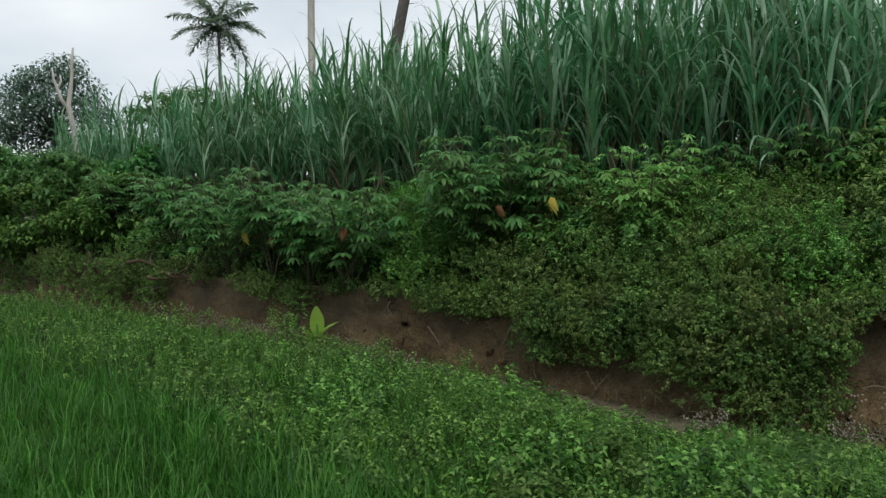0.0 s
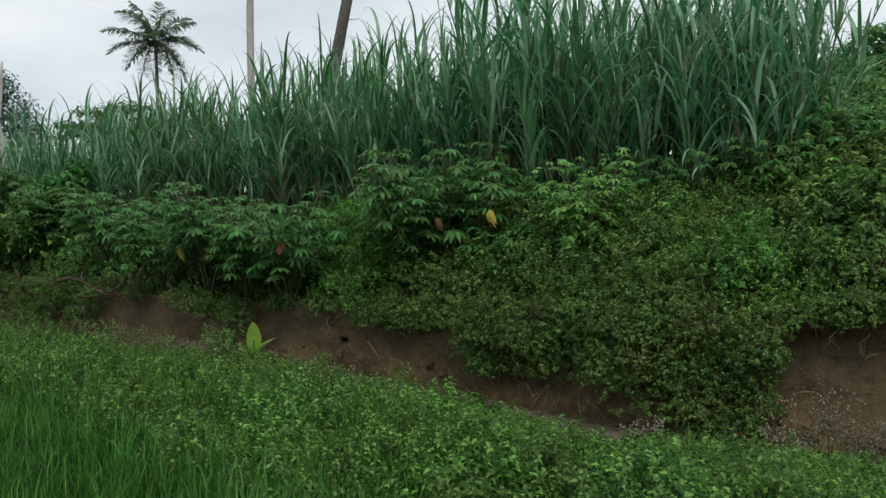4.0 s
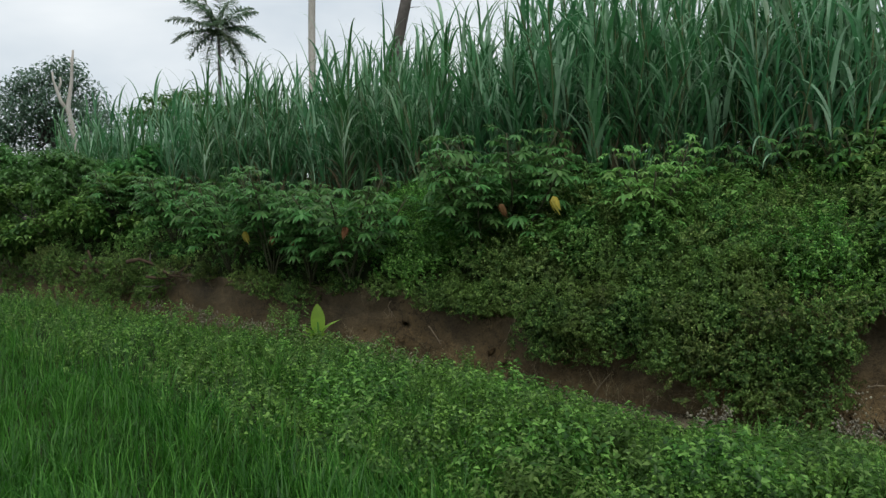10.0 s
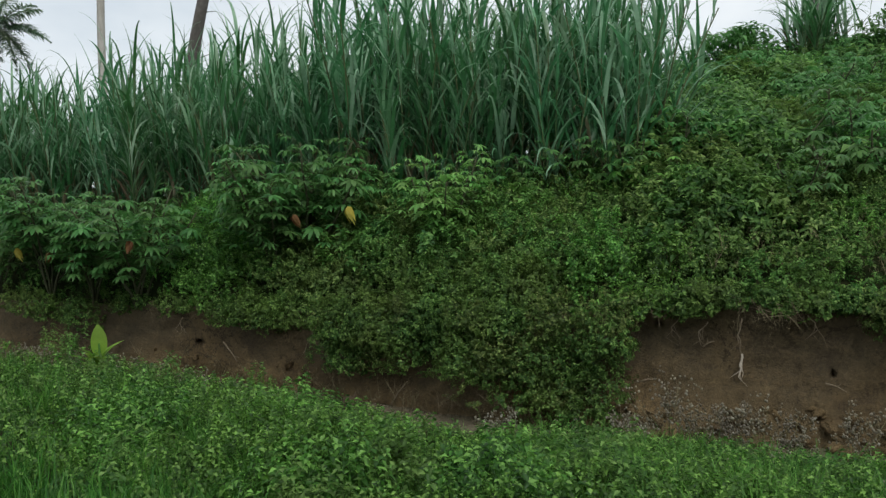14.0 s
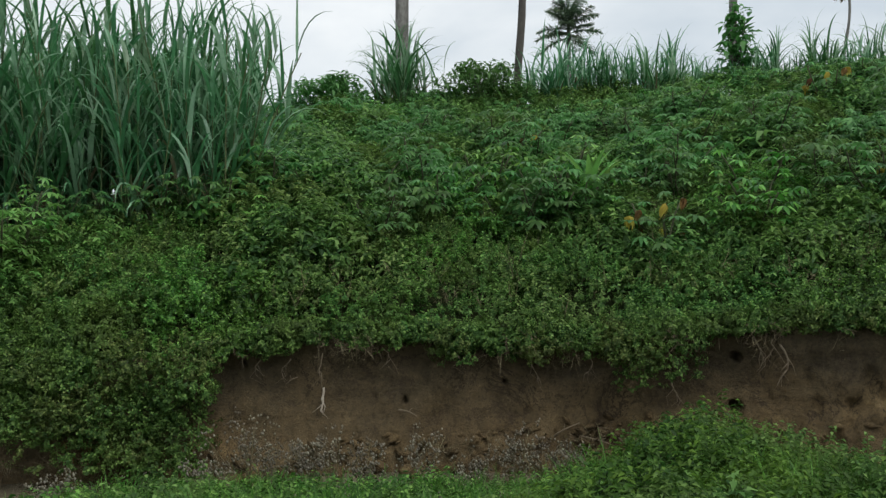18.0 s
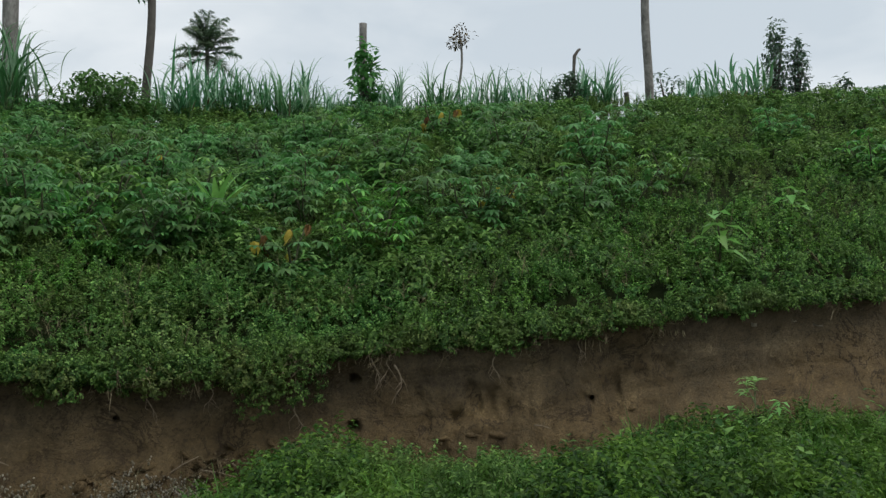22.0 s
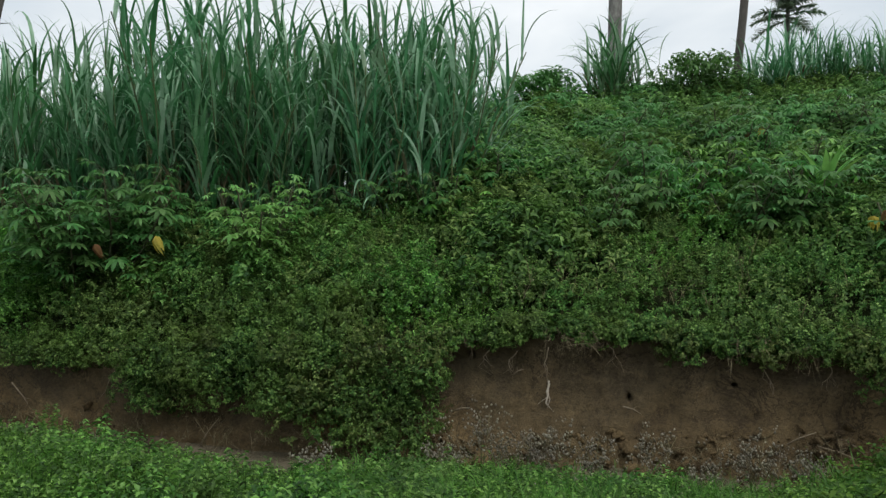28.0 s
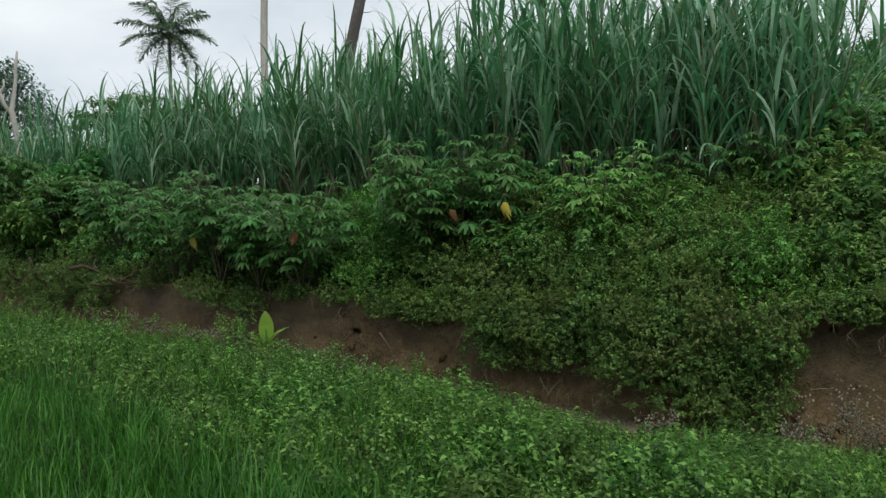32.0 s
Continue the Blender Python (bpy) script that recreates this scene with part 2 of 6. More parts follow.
def subsoil(m):
    """The lower part of the cut is a warmer, paler soil with an uneven upper edge; the height in the cut is stored as a map."""
    t = m.node_tree
    b, ramp = t.nodes["Principled BSDF"], [n for n in t.nodes if n.type == "VALTORGB"][0]
    uv = t.nodes.new("ShaderNodeUVMap")
    uv.uv_map = "strata"
    sep = t.nodes.new("ShaderNodeSeparateXYZ")
    t.links.new(uv.outputs[0], sep.inputs[0])
    co, n = t.nodes.new("ShaderNodeTexCoord"), t.nodes.new("ShaderNodeTexNoise")
    n.inputs["Scale"].default_value, n.inputs["Detail"].default_value = 0.9, 6.0
    t.links.new(co.outputs["Object"], n.inputs["Vector"])
    ad = t.nodes.new("ShaderNodeMath")
    ad.operation = "MULTIPLY_ADD"
    ad.inputs[1].default_value = -1.7
    t.links.new(n.outputs[0], ad.inputs[0])
    t.links.new(sep.outputs["Y"], ad.inputs[2])
    mr = t.nodes.new("ShaderNodeMapRange")
    mr.inputs["From Min"].default_value, mr.inputs["From Max"].default_value = -0.66, -0.08
    mr.inputs["To Min"].default_value, mr.inputs["To Max"].default_value = 1.0, 0.0
    t.links.new(ad.outputs[0], mr.inputs["Value"])
    warm = t.nodes.new("ShaderNodeMixRGB")
    warm.blend_type = "MULTIPLY"
    warm.inputs[2].default_value = (1.4, 1.27, 1.06, 1)
    t.links.new(mr.outputs[0], warm.inputs["Fac"])
    t.links.new(ramp.outputs[0], warm.inputs[1])
    # dark specks: crumbs, root ends and small cavities
    sp = t.nodes.new("ShaderNodeTexNoise")
    sp.inputs["Scale"].default_value, sp.inputs["Detail"].default_value, sp.inputs["Distortion"].default_value = 38.0, 5.0, 1.2
    t.links.new(co.outputs["Object"], sp.inputs["Vector"])
    sr = t.nodes.new("ShaderNodeMapRange")
    sr.inputs["From Min"].default_value, sr.inputs["From Max"].default_value = 0.58, 0.66
    sr.inputs["To Min"].default_value, sr.inputs["To Max"].default_value = 0.0, 0.5
    t.links.new(sp.outputs[0], sr.inputs["Value"])
    dk = t.nodes.new("ShaderNodeMixRGB")
    dk.inputs[2].default_value = (0.022, 0.015, 0.009, 1)
    t.links.new(sr.outputs[0], dk.inputs["Fac"])
    t.links.new(warm.outputs[0], dk.inputs[1])
    # cracks and run-off grooves, in patches
    cn = t.nodes.new("ShaderNodeTexNoise")
    cn.inputs["Scale"].default_value, cn.inputs["Detail"].default_value, cn.inputs["Roughness"].default_value, cn.inputs["Distortion"].default_value = 2.6, 7.0, 0.68, 0.6
    t.links.new(co.outputs["Object"], cn.inputs["Vector"])
    off = t.nodes.new("ShaderNodeMath")
    off.operation = "SUBTRACT"
    off.inputs[1].default_value = 0.5
    t.links.new(cn.outputs[0], off.inputs[0])
    ab = t.nodes.new("ShaderNodeMath")
    ab.operation = "ABSOLUTE"
    t.links.new(off.outputs[0], ab.inputs[0])
    line = t.nodes.new("ShaderNodeMapRange")
    line.inputs["From Min"].default_value, line.inputs["From Max"].default_value = 0.004, 0.022
    line.inputs["To Min"].default_value, line.inputs["To Max"].default_value = 0.75, 0.0
    t.links.new(ab.outputs[0], line.inputs["Value"])
    area = t.nodes.new("ShaderNodeMapRange")
    area.inputs["From Min"].default_value, area.inputs["From Max"].default_value = 0.46, 0.58
    t.links.new(n.outputs[0], area.inputs["Value"])
    both = t.nodes.new("ShaderNodeMath")
    both.operation = "MULTIPLY"
    t.links.new(line.outputs[0], both.inputs[0])
    t.links.new(area.outputs[0], both.inputs[1])
    ck = t.nodes.new("ShaderNodeMixRGB")
    ck.inputs[2].default_value = (0.02, 0.013, 0.007, 1)
    t.links.new(both.outputs[0], ck.inputs["Fac"])
    t.links.new(dk.outputs[0], ck.inputs[1])
    t.links.new(ck.outputs[0], b.inputs["Base Color"])


subsoil(M_MUD)
M_BARK = earthy("grey_bark", [(0.3, (0.077, 0.074, 0.067)), (0.48, (0.166, 0.160, 0.147)), (0.7, (0.320, 0.314, 0.294))], 5.0, 30, stretch=(0.640, 0.640, 0.384), fine_share=0.6)
M_DARKBARK = earthy("dark_bark", [(0.3, (0.06, 0.055, 0.05)), (0.55, (0.11, 0.1, 0.09)), (0.75, (0.2, 0.19, 0.17))], 3.0, 30, stretch=(1, 1, 0.4))
M_PALEWOOD = earthy("bleached_wood", [(0.3, (0.3, 0.28, 0.24)), (0.7, (0.5, 0.48, 0.44))], 3.0, 30, stretch=(1, 1, 0.3))
M_ROOT = earthy("root_bark", [(0.3, (0.12, 0.09, 0.06)), (0.7, (0.3, 0.25, 0.18))], 10, 60)
M_PALEROOT = earthy("pale_peeled_root", [(0.3, (0.4, 0.34, 0.27)), (0.7, (0.6, 0.54, 0.45))], 10, 60)
M_STUB = earthy("rotten_wood", [(0.3, (0.035, 0.025, 0.016)), (0.7, (0.09, 0.066, 0.043))], 8, 50, stretch=(1, 1, 0.3))

M_WATER, wtree, wb, wadd = shader("muddy_water")
wb.inputs["Base Color"].default_value = (0.15, 0.11, 0.075, 1)
wb.inputs["Roughness"].default_value = 0.12
wn = wadd("ShaderNodeTexNoise", Scale=5.0, Detail=3.0)
wc = wadd("ShaderNodeTexCoord")
wtree.links.new(wc.outputs["Object"], wn.inputs["Vector"])
wr = ramp_of(wadd, [(0.35, (0.095, 0.084, 0.057)), (0.65, (0.158, 0.138, 0.097))])
wtree.links.new(wn.outputs[0], wr.inputs["Fac"])
wtree.links.new(wr.outputs[0], wb.inputs["Base Color"])
wbp = wadd("ShaderNodeBump", Strength=0.15, Distance=0.02)
wtree.links.new(wn.outputs[0], wbp.inputs["Height"])
wtree.links.new(wbp.outputs[0], wb.inputs["Normal"])

# ---- mesh helpers ----
rng = np.random.default_rng(7)


def raw_mesh(name, v, f, materials, smooth=False, face_mat=None):
    """A mesh from arrays of vertices and of faces that all have the same number of corners."""
    v, f = np.asarray(v, np.float32), np.asarray(f, np.int32)
    k = f.shape[1]
    me = bpy.data.meshes.new(name)
    me.vertices.add(len(v))
    me.vertices.foreach_set("co", v.ravel())
    me.loops.add(len(f) * k)
    me.loops.foreach_set("vertex_index", f.ravel())
    me.polygons.add(len(f))
    me.polygons.foreach_set("loop_start", np.arange(0, len(f) * k, k, dtype=np.int32))
    me.polygons.foreach_set("loop_total", np.full(len(f), k, np.int32))
    if smooth:
        me.polygons.foreach_set("use_smooth", np.ones(len(f), bool))
    for m in materials:
        me.materials.append(m)
    if face_mat is not None:
        me.polygons.foreach_set("material_index", np.asarray(face_mat, np.int32))
    me.update(calc_edges=True)
    return me


def part(name, vf, material, parent, label="", smooth=False):
    ob = new(name, raw_mesh(name, vf[0], vf[1], [material], smooth))
    ob.parent = parent
    if label:
        tagged(ob, label)
    return ob


def join(pieces):
    vs, fs, n = [], [], 0
    for v, f in pieces:
        vs.append(np.asarray(v, float))
        fs.append(np.asarray(f) + n)
        n += len(v)
    return np.concatenate(vs), np.concatenate(fs)


def rot_z(a):
    c, s, o, i = np.cos(a), np.sin(a), np.zeros_like(a), np.ones_like(a)
    return np.stack([np.stack([c, -s, o], -1), np.stack([s, c, o], -1), np.stack([o, o, i], -1)], -2)


def rot_x(a):
    c, s, o, i = np.cos(a), np.sin(a), np.zeros_like(a), np.ones_like(a)
    return np.stack([np.stack([i, o, o], -1), np.stack([o, c, -s], -1), np.stack([o, s, c], -1)], -2)


def scatter(templates, places, turn, tilt, tilt_way, size):
    """Many copies of small templates in one pair of arrays: turned about themselves, then tilted towards tilt_way."""
    pieces, pick = [], rng.integers(0, len(templates), len(places))
    r = rot_z(tilt_way) @ rot_x(-tilt) @ rot_z(turn)
    r = r * size[:, None, None]
    for k, (v, f) in enumerate(templates):
        w = np.nonzero(pick == k)[0]
        if not len(w):
            continue
        vv = np.einsum("nij,vj->nvi", r[w], v) + places[w][:, None, :]
        ff = f[None] + (np.arange(len(w)) * len(v))[:, None, None]
        pieces.append((vv.reshape(-1, 3), ff.reshape(-1, 3)))
    return join(pieces)


def tube(points, radii, sides=6, cap=True):
    """A tapered tube along points, in triangles."""
    p = np.asarray(points, float)
    n = len(p)
    ang = np.arange(sides) / sides * 2 * np.pi
    vs = []
    for k in range(n):
        d = p[min(k + 1, n - 1)] - p[max(k - 1, 0)]
        d = d / (np.linalg.norm(d) + 1e-9)
        a = np.cross(d, (0.0, 1.0, 0.0) if abs(d[1]) < 0.9 else (1.0, 0.0, 0.0))
        a /= np.linalg.norm(a)
        b = np.cross(d, a)
        vs.append(p[k] + radii[k] * (np.cos(ang)[:, None] * a + np.sin(ang)[:, None] * b))
    fs = []
    for k in range(n - 1):
        for j in range(sides):
            q = (j + 1) % sides
            a0, a1, b0, b1 = k * sides + j, k * sides + q, (k + 1) * sides + j, (k + 1) * sides + q
            fs += [(a0, a1, b1), (a0, b1, b0)]
    if cap:
        vs += [p[:1], p[-1:]]
        c0, c1 = n * sides, n * sides + 1
        for j in range(sides):
            q = (j + 1) % sides
            fs += [(c0, q, j), (c1, (n - 1) * sides + j, (n - 1) * sides + q)]
    return np.concatenate(vs), np.array(fs)


def ribbon(base, yaw, start, bend, length, width, segs=7, fold=0.25, power=1.4, twist=0.0):
    """A long folded blade that leaves base at the angle start from upright and arches over by bend."""
    t = np.linspace(0, 1, segs + 1)
    th = start + bend * t ** power
    step = length / segs
    out = np.concatenate([[0], np.cumsum(np.sin(th[:-1])) * step])
    up = np.concatenate([[0], np.cumsum(np.cos(th[:-1])) * step])
    w = width * np.minimum(1.0, 0.45 + 3 * t) * np.clip(1 - t ** 2.2, 0.03, 1)
    yw = yaw + twist * t
    dx, dy = np.cos(yaw), np.sin(yaw)
    sx, sy = -np.sin(yw), np.cos(yw)
    mid = np.stack([base[0] + dx * out, base[1] + dy * out, base[2] + up], 1)
    side = np.stack([sx, sy, np.zeros_like(sx)], 1) * (w / 2)[:, None]
    if fold == 0.0:
        v = np.stack([mid - side, mid + side], 1).reshape(-1, 3)
        a = np.arange(segs) * 2
        return v, np.concatenate([np.stack([a, a + 1, a + 3], 1), np.stack([a, a + 3, a + 2], 1)])
    nrm = np.stack([-dx * np.cos(th), -dy * np.cos(th), np.sin(th)], 1) * (w * fold)[:, None]
    v = np.stack([mid - side + nrm, mid, mid + side + nrm], 1).reshape(-1, 3)
    f = []
    for k in range(segs):
        a = k * 3
        f += [(a, a + 1, a + 4), (a, a + 4, a + 3), (a + 1, a + 2, a + 5), (a + 1, a + 5, a + 4)]
    return v, np.array(f)


def oval_leaf(length, width, droop=0.25, fold=0.2):
    """A small ovate leaf along +y from the origin: four triangles, folded along its rib."""
    v = np.array([(0, 0, 0), (-width / 2, length * 0.42, width * fold), (width / 2, length * 0.42, width * fold), (0, length, -length * droop), (0, length * 0.45, 0)])
    return v, np.array([(0, 4, 1), (1, 4, 3), (3, 4, 2), (2, 4, 0)])


def hex_leaf(length, width, droop=0.2):
    """A lance-shaped leaf along +y, bent down towards its tip: four triangles."""
    w = width / 2
    v = np.array([(0, 0, 0), (-w, length * 0.38, 0.02 * length), (w, length * 0.38, 0.02 * length), (-w * 0.78, length * 0.7, -length * droop * 0.4), (w * 0.78, length * 0.7, -length * droop * 0.4), (0, length * 0.97, -length * droop)])
    return v, np.array([(0, 2, 1), (1, 2, 4), (1, 4, 3), (3, 4, 5)])


def simple_leaf(length, width, droop=0.2, fold=0.25):
    """A small leaf along +y folded along its rib: two triangles."""
    v = np.array([(0, 0, 0), (-width / 2, length * 0.45, width * fold), (width / 2, length * 0.45, width * fold), (0, length, -length * droop)])
    return v, np.array([(0, 3, 1), (0, 2, 3)])


def turned(vf, yaw=0.0, pitch=0.0, at=(0, 0, 0), size=1.0):
    """Pitch raises +y towards +z; then a turn about z."""
    m = rot_z(np.array(yaw)) @ rot_x(np.array(pitch))
    return vf[0] * size @ m.T + np.asarray(at, float), vf[1]


# ---- the lie of the land: a ditch under a cut bank that bends round the field, and a hill above it ----
BEARING = np.array([-76, -61, -49, -42.3, -37.1, -31.2, -25.2, -17.5, -12, -6.5, 0.2, 9, 20, 26.7, 35.4, 43, 50.6, 57.6, 67.3, 77, 91])
BANK_D = np.array([60, 26, 17, 13.8, 12.2, 10.9, 9.8, 8.7, 8.1, 7.85, 7.7, 7.6, 7.7, 7.75, 7.8, 7.9, 8.2, 8.8, 10, 12.5, 22])
BANK_FOOT = np.array([-0.9, -0.8, -0.62, -0.55, -0.5, -0.5, -0.5, -0.5, -0.5, -0.5, -0.5, -0.5, -0.45, -0.32, -0.26, -0.24, -0.13, 0.1, 0.2, 0.3, 0.4])
BANK_TOP = np.array([0.3, 0.3, 0.28, 0.24, 0.22, 0.26, 0.34, 0.38, 0.42, 0.45, 0.55, 0.66, 0.6, 0.58, 0.74, 0.84, 0.97, 1.06, 1.22, 1.25, 1.25])
DITCH_W = np.array([1.2, 1.2, 1.4, 1.6, 1.8, 2.0, 2.1, 2.3, 2.1, 1.7, 1.3, 1.25, 1.45, 1.3, 1.1, 1.4, 1.2, 1.2, 1.4, 1.4, 1.4])


def vnoise(x, y, seed=0):
    """Smooth value noise of about unit wavelength, 0 to 1."""
    x, y = np.asarray(x, float), np.asarray(y, float)
    xi, yi = np.floor(x), np.floor(y)
    fx, fy = x - xi, y - yi
    fx, fy = fx * fx * (3 - 2 * fx), fy * fy * (3 - 2 * fy)

    def lattice(i, j):
        q = np.sin(i * 127.1 + j * 311.7 + seed * 74.7) * 43758.5453
        return q - np.floor(q)

    return (lattice(xi, yi) * (1 - fx) + lattice(xi + 1, yi) * fx) * (1 - fy) + (lattice(xi, yi + 1) * (1 - fx) + lattice(xi + 1, yi + 1) * fx) * fy


def fbm(x, y, seed=0):
    return (vnoise(x, y, seed) + 0.5 * vnoise(x * 2.1, y * 2.1, seed + 1) + 0.25 * vnoise(x * 4.3, y * 4.3, seed + 2)) / 1.75


def land(az):
    """Bank foot and top (distance and height), near edge of the ditch, height of the verge, steepness, for a bearing in degrees."""
    db = np.interp(az, BEARING, BANK_D)
    zb = np.interp(az, BEARING, BANK_FOOT)
    zt = np.interp(az, BEARING, BANK_TOP)
    dv = db - np.interp(az, BEARING, DITCH_W)
    zv = np.interp(az, [-60, -50, -42, -30, -5, 3, 22, 27.5, 31, 35, 39, 47, 54, 62, 80], [-0.7, -0.45, -0.33, -0.32, -0.34, -0.42, -0.42, -0.38, -0.2, -0.13, -0.24, -0.26, -0.1, -0.03, 0.1])
    lower = np.interp(az, [-40, -25, -5, 10], [0.3, 0.5, 0.48, 0.42])
    upper = np.interp(az, [-14, -4, 8, 25, 40], [0.04, 0.16, 0.35, 0.375, 0.375])
    return db, zb, zt, dv, zv, lower, upper


def height(x, y):
    x, y = np.asarray(x, float), np.asarray(y, float)
    az, d = np.degrees(np.arctan2(x, y)), np.hypot(x, y)
    db, zb, zt, dv, zv, lower, upper = land(az)
    dt = db + 0.22
    s = d - dt
    fall = np.interp(az, [-45, -25], [7.5, 2.2])
    front = zv * np.clip((d - dv + fall) / (fall - 0.1), 0, 1) + 0.05 * (fbm(x, y, 3) - 0.5)
    bed = zb - 0.1
    side = np.clip((d - dv) / 0.4, 0, 1)
    near = front * (1 - side) + bed * side
    face = zb + (zt - zb) * np.clip((d - db) / 0.22, 0, 1)
    hill = zt + np.clip(s, 0, 2) * lower + np.clip(s - 2, 0, 7) * upper - np.clip(s - 9, 0, 60) * 0.015
    hill = hill + 0.25 * (fbm(x * 0.5, y * 0.5, 9) - 0.5) * np.clip(s / 2, 0, 1)
    return np.where(d < db, near, np.where(s < 0, face, hill))


BURROWS = [(35.24, 0.1, 0.055), (35.27, 0.52, 0.042), (3.11, 0.45, 0.032), (20.5, 0.25, 0.02), (50.6, 0.3, 0.02), (29.5, 0.42, 0.025), (13.8, 0.1, 0.02), (-27.5, -0.1, 0.03)]


def face_d(az, u):
    """Distance of the eroded bank face at a bearing, u from its foot (0) to its rim (1)."""
    az, u = np.asarray(az, float), np.asarray(u, float)
    along = az * 0.14
    lumps = 0.26 * (fbm(along * 1.1, u * 1.1, 21) - 0.5) + 0.09 * (fbm(along * 3.1, u * 2.6, 22) - 0.5) + 0.035 * (fbm(along * 13, u * 9, 23) - 0.5)
    ledge = 0.022 * (np.abs(2 * vnoise(along * 2.2, u * 7, 25) - 1) - 0.5)
    clods = np.interp(az, [-5, 2], [0.3, 1.0]) * np.clip(0.45 - u, 0, 1) * 0.55 * (fbm(along * 5, u * 5, 24) + 0.25) + np.interp(az, [-4, 2, 28, 34], [0.05, 0.35, 0.35, 0.15]) * np.clip(0.32 - u, 0, 1) + np.clip(0.3 - u, 0, 1) * 0.4 * (vnoise(along * 13, u * 11, 27) - 0.5)
    pits = 0.04 * np.clip(fbm(along * 6 + 2 * vnoise(along * 4, u * 4, 35), u * 6, 28) - 0.7, 0, 1) + 0.05 * np.clip(vnoise(along * 21, u * 17, 29) - 0.82, 0, 1)
    zz = np.interp(az, BEARING, BANK_FOOT) - 0.1 + u * (np.interp(az, BEARING, BANK_TOP) - np.interp(az, BEARING, BANK_FOOT) + 0.1)
    for b_az, b_z, b_r in BURROWS:
        q = np.hypot((az - b_az) * 0.139, (zz - b_z) * 1.15) / b_r
        pits = pits + 0.24 * np.exp(-(q ** 4))
    scars = np.interp(az, [36, 41, 53, 58], [0, 1, 1, 0.3]) * np.clip(1 - abs(u - 0.5) * 2.2, 0, 1) * 0.32 * np.clip(fbm(along * 7, u * 5, 37) - 0.5, 0, 1)
    over = 0.08 * np.clip((u - 0.8) / 0.2, 0, 1)
    return np.interp(az, BEARING, BANK_D) + 0.22 * u + (lumps + ledge + pits + scars - clods) * np.interp(u, [0, 0.85, 1], [1, 1, 0.15]) - over


def face_point(az, z, out=0.0):
    zb, zt = float(np.interp(az, BEARING, BANK_FOOT)) - 0.1, float(np.interp(az, BEARING, BANK_TOP))
    d = float(face_d(az, np.clip((z - zb) / (zt - zb), 0, 1))) - out
    return d * math.sin(radians(az)), d * math.cos(radians(az)), z


def at(az, d, lift=0.0):
    a = radians(az)
    x, y = d * math.sin(a), d * math.cos(a)
    return x, y, float(height(x, y)) + lift


# ground: one sheet, from the field over the ditch and the bank to the horizon
az_cols = np.concatenate([np.arange(-180, -76, 4.0), np.arange(-76, -52, 0.8), np.arange(-52, 70, 0.14), np.arange(70, 90, 0.8), np.arange(90, 180, 4.0)])
db, zb, zt, dv, zv, lower, upper = land(az_cols)
rows_d, rows_z, row_kind = [], [], []
ar = np.radians(az_cols)
for q in (0.0002, 0.15, 0.3, 0.45, 0.58, 0.7, 0.8, 0.88, 0.94, 0.98, 1.0):
    rows_d.append(dv * q)
    row_kind.append("field")
for q in (0.06, 0.14, 0.22, 0.3):
    rows_d.append(dv + q)
    row_kind.append("mud")
for q in (0.25, 0.5, 0.75, 0.95):
    rows_d.append(dv + 0.3 + (db - dv - 0.3) * q)
    row_kind.append("mud")
for k in range(41):
    rows_d.append(db + 0.22 * k / 40)
    row_kind.append("face")
for s in (0.05, 0.2, 0.5, 1, 1.5, 2, 3, 4, 5, 6.5, 8, 9, 10, 13, 20, 40, 100, 400, 2500):
    rows_d.append(db + 0.22 + s)
    row_kind.append("hill")
gv = []
for k, d in enumerate(rows_d):
    x, y = d * np.sin(ar), d * np.cos(ar)
    z = height(x, y)
    if row_kind[k] == "face":
        u = (k - row_kind.index("face")) / 40
        z = zb - 0.1 + (zt - zb + 0.1) * u
        d = face_d(az_cols, np.full(len(az_cols), u))
        x, y = d * np.sin(ar), d * np.cos(ar)
    gv.append(np.stack([x, y, z], 1))
gv = np.array(gv)
nr, nc = gv.shape[:2]
gf, gm = [], []
cols = np.arange(nc)
nxt = (cols + 1) % nc
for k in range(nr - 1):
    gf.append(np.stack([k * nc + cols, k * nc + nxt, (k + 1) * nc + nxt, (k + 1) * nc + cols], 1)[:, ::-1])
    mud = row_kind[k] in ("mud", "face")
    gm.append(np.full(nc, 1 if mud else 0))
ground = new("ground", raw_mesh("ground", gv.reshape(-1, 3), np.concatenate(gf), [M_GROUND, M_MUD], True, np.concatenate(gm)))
row_u = np.array([0.0 if k in ("field", "mud") else 1.0 for k in row_kind])
f0 = row_kind.index("face")
row_u[f0:f0 + 41] = np.arange(41) / 40
strata = ground.data.uv_layers.new(name="strata")
corner = np.concatenate(gf).ravel()
strata.data.foreach_set("uv", np.stack([np.zeros(len(corner)), row_u[corner // nc]], 1).ravel().astype(np.float32))
tagged(ground, "weedy ground with a ditch and an eroded brown mud bank", "ground", kind="structure")

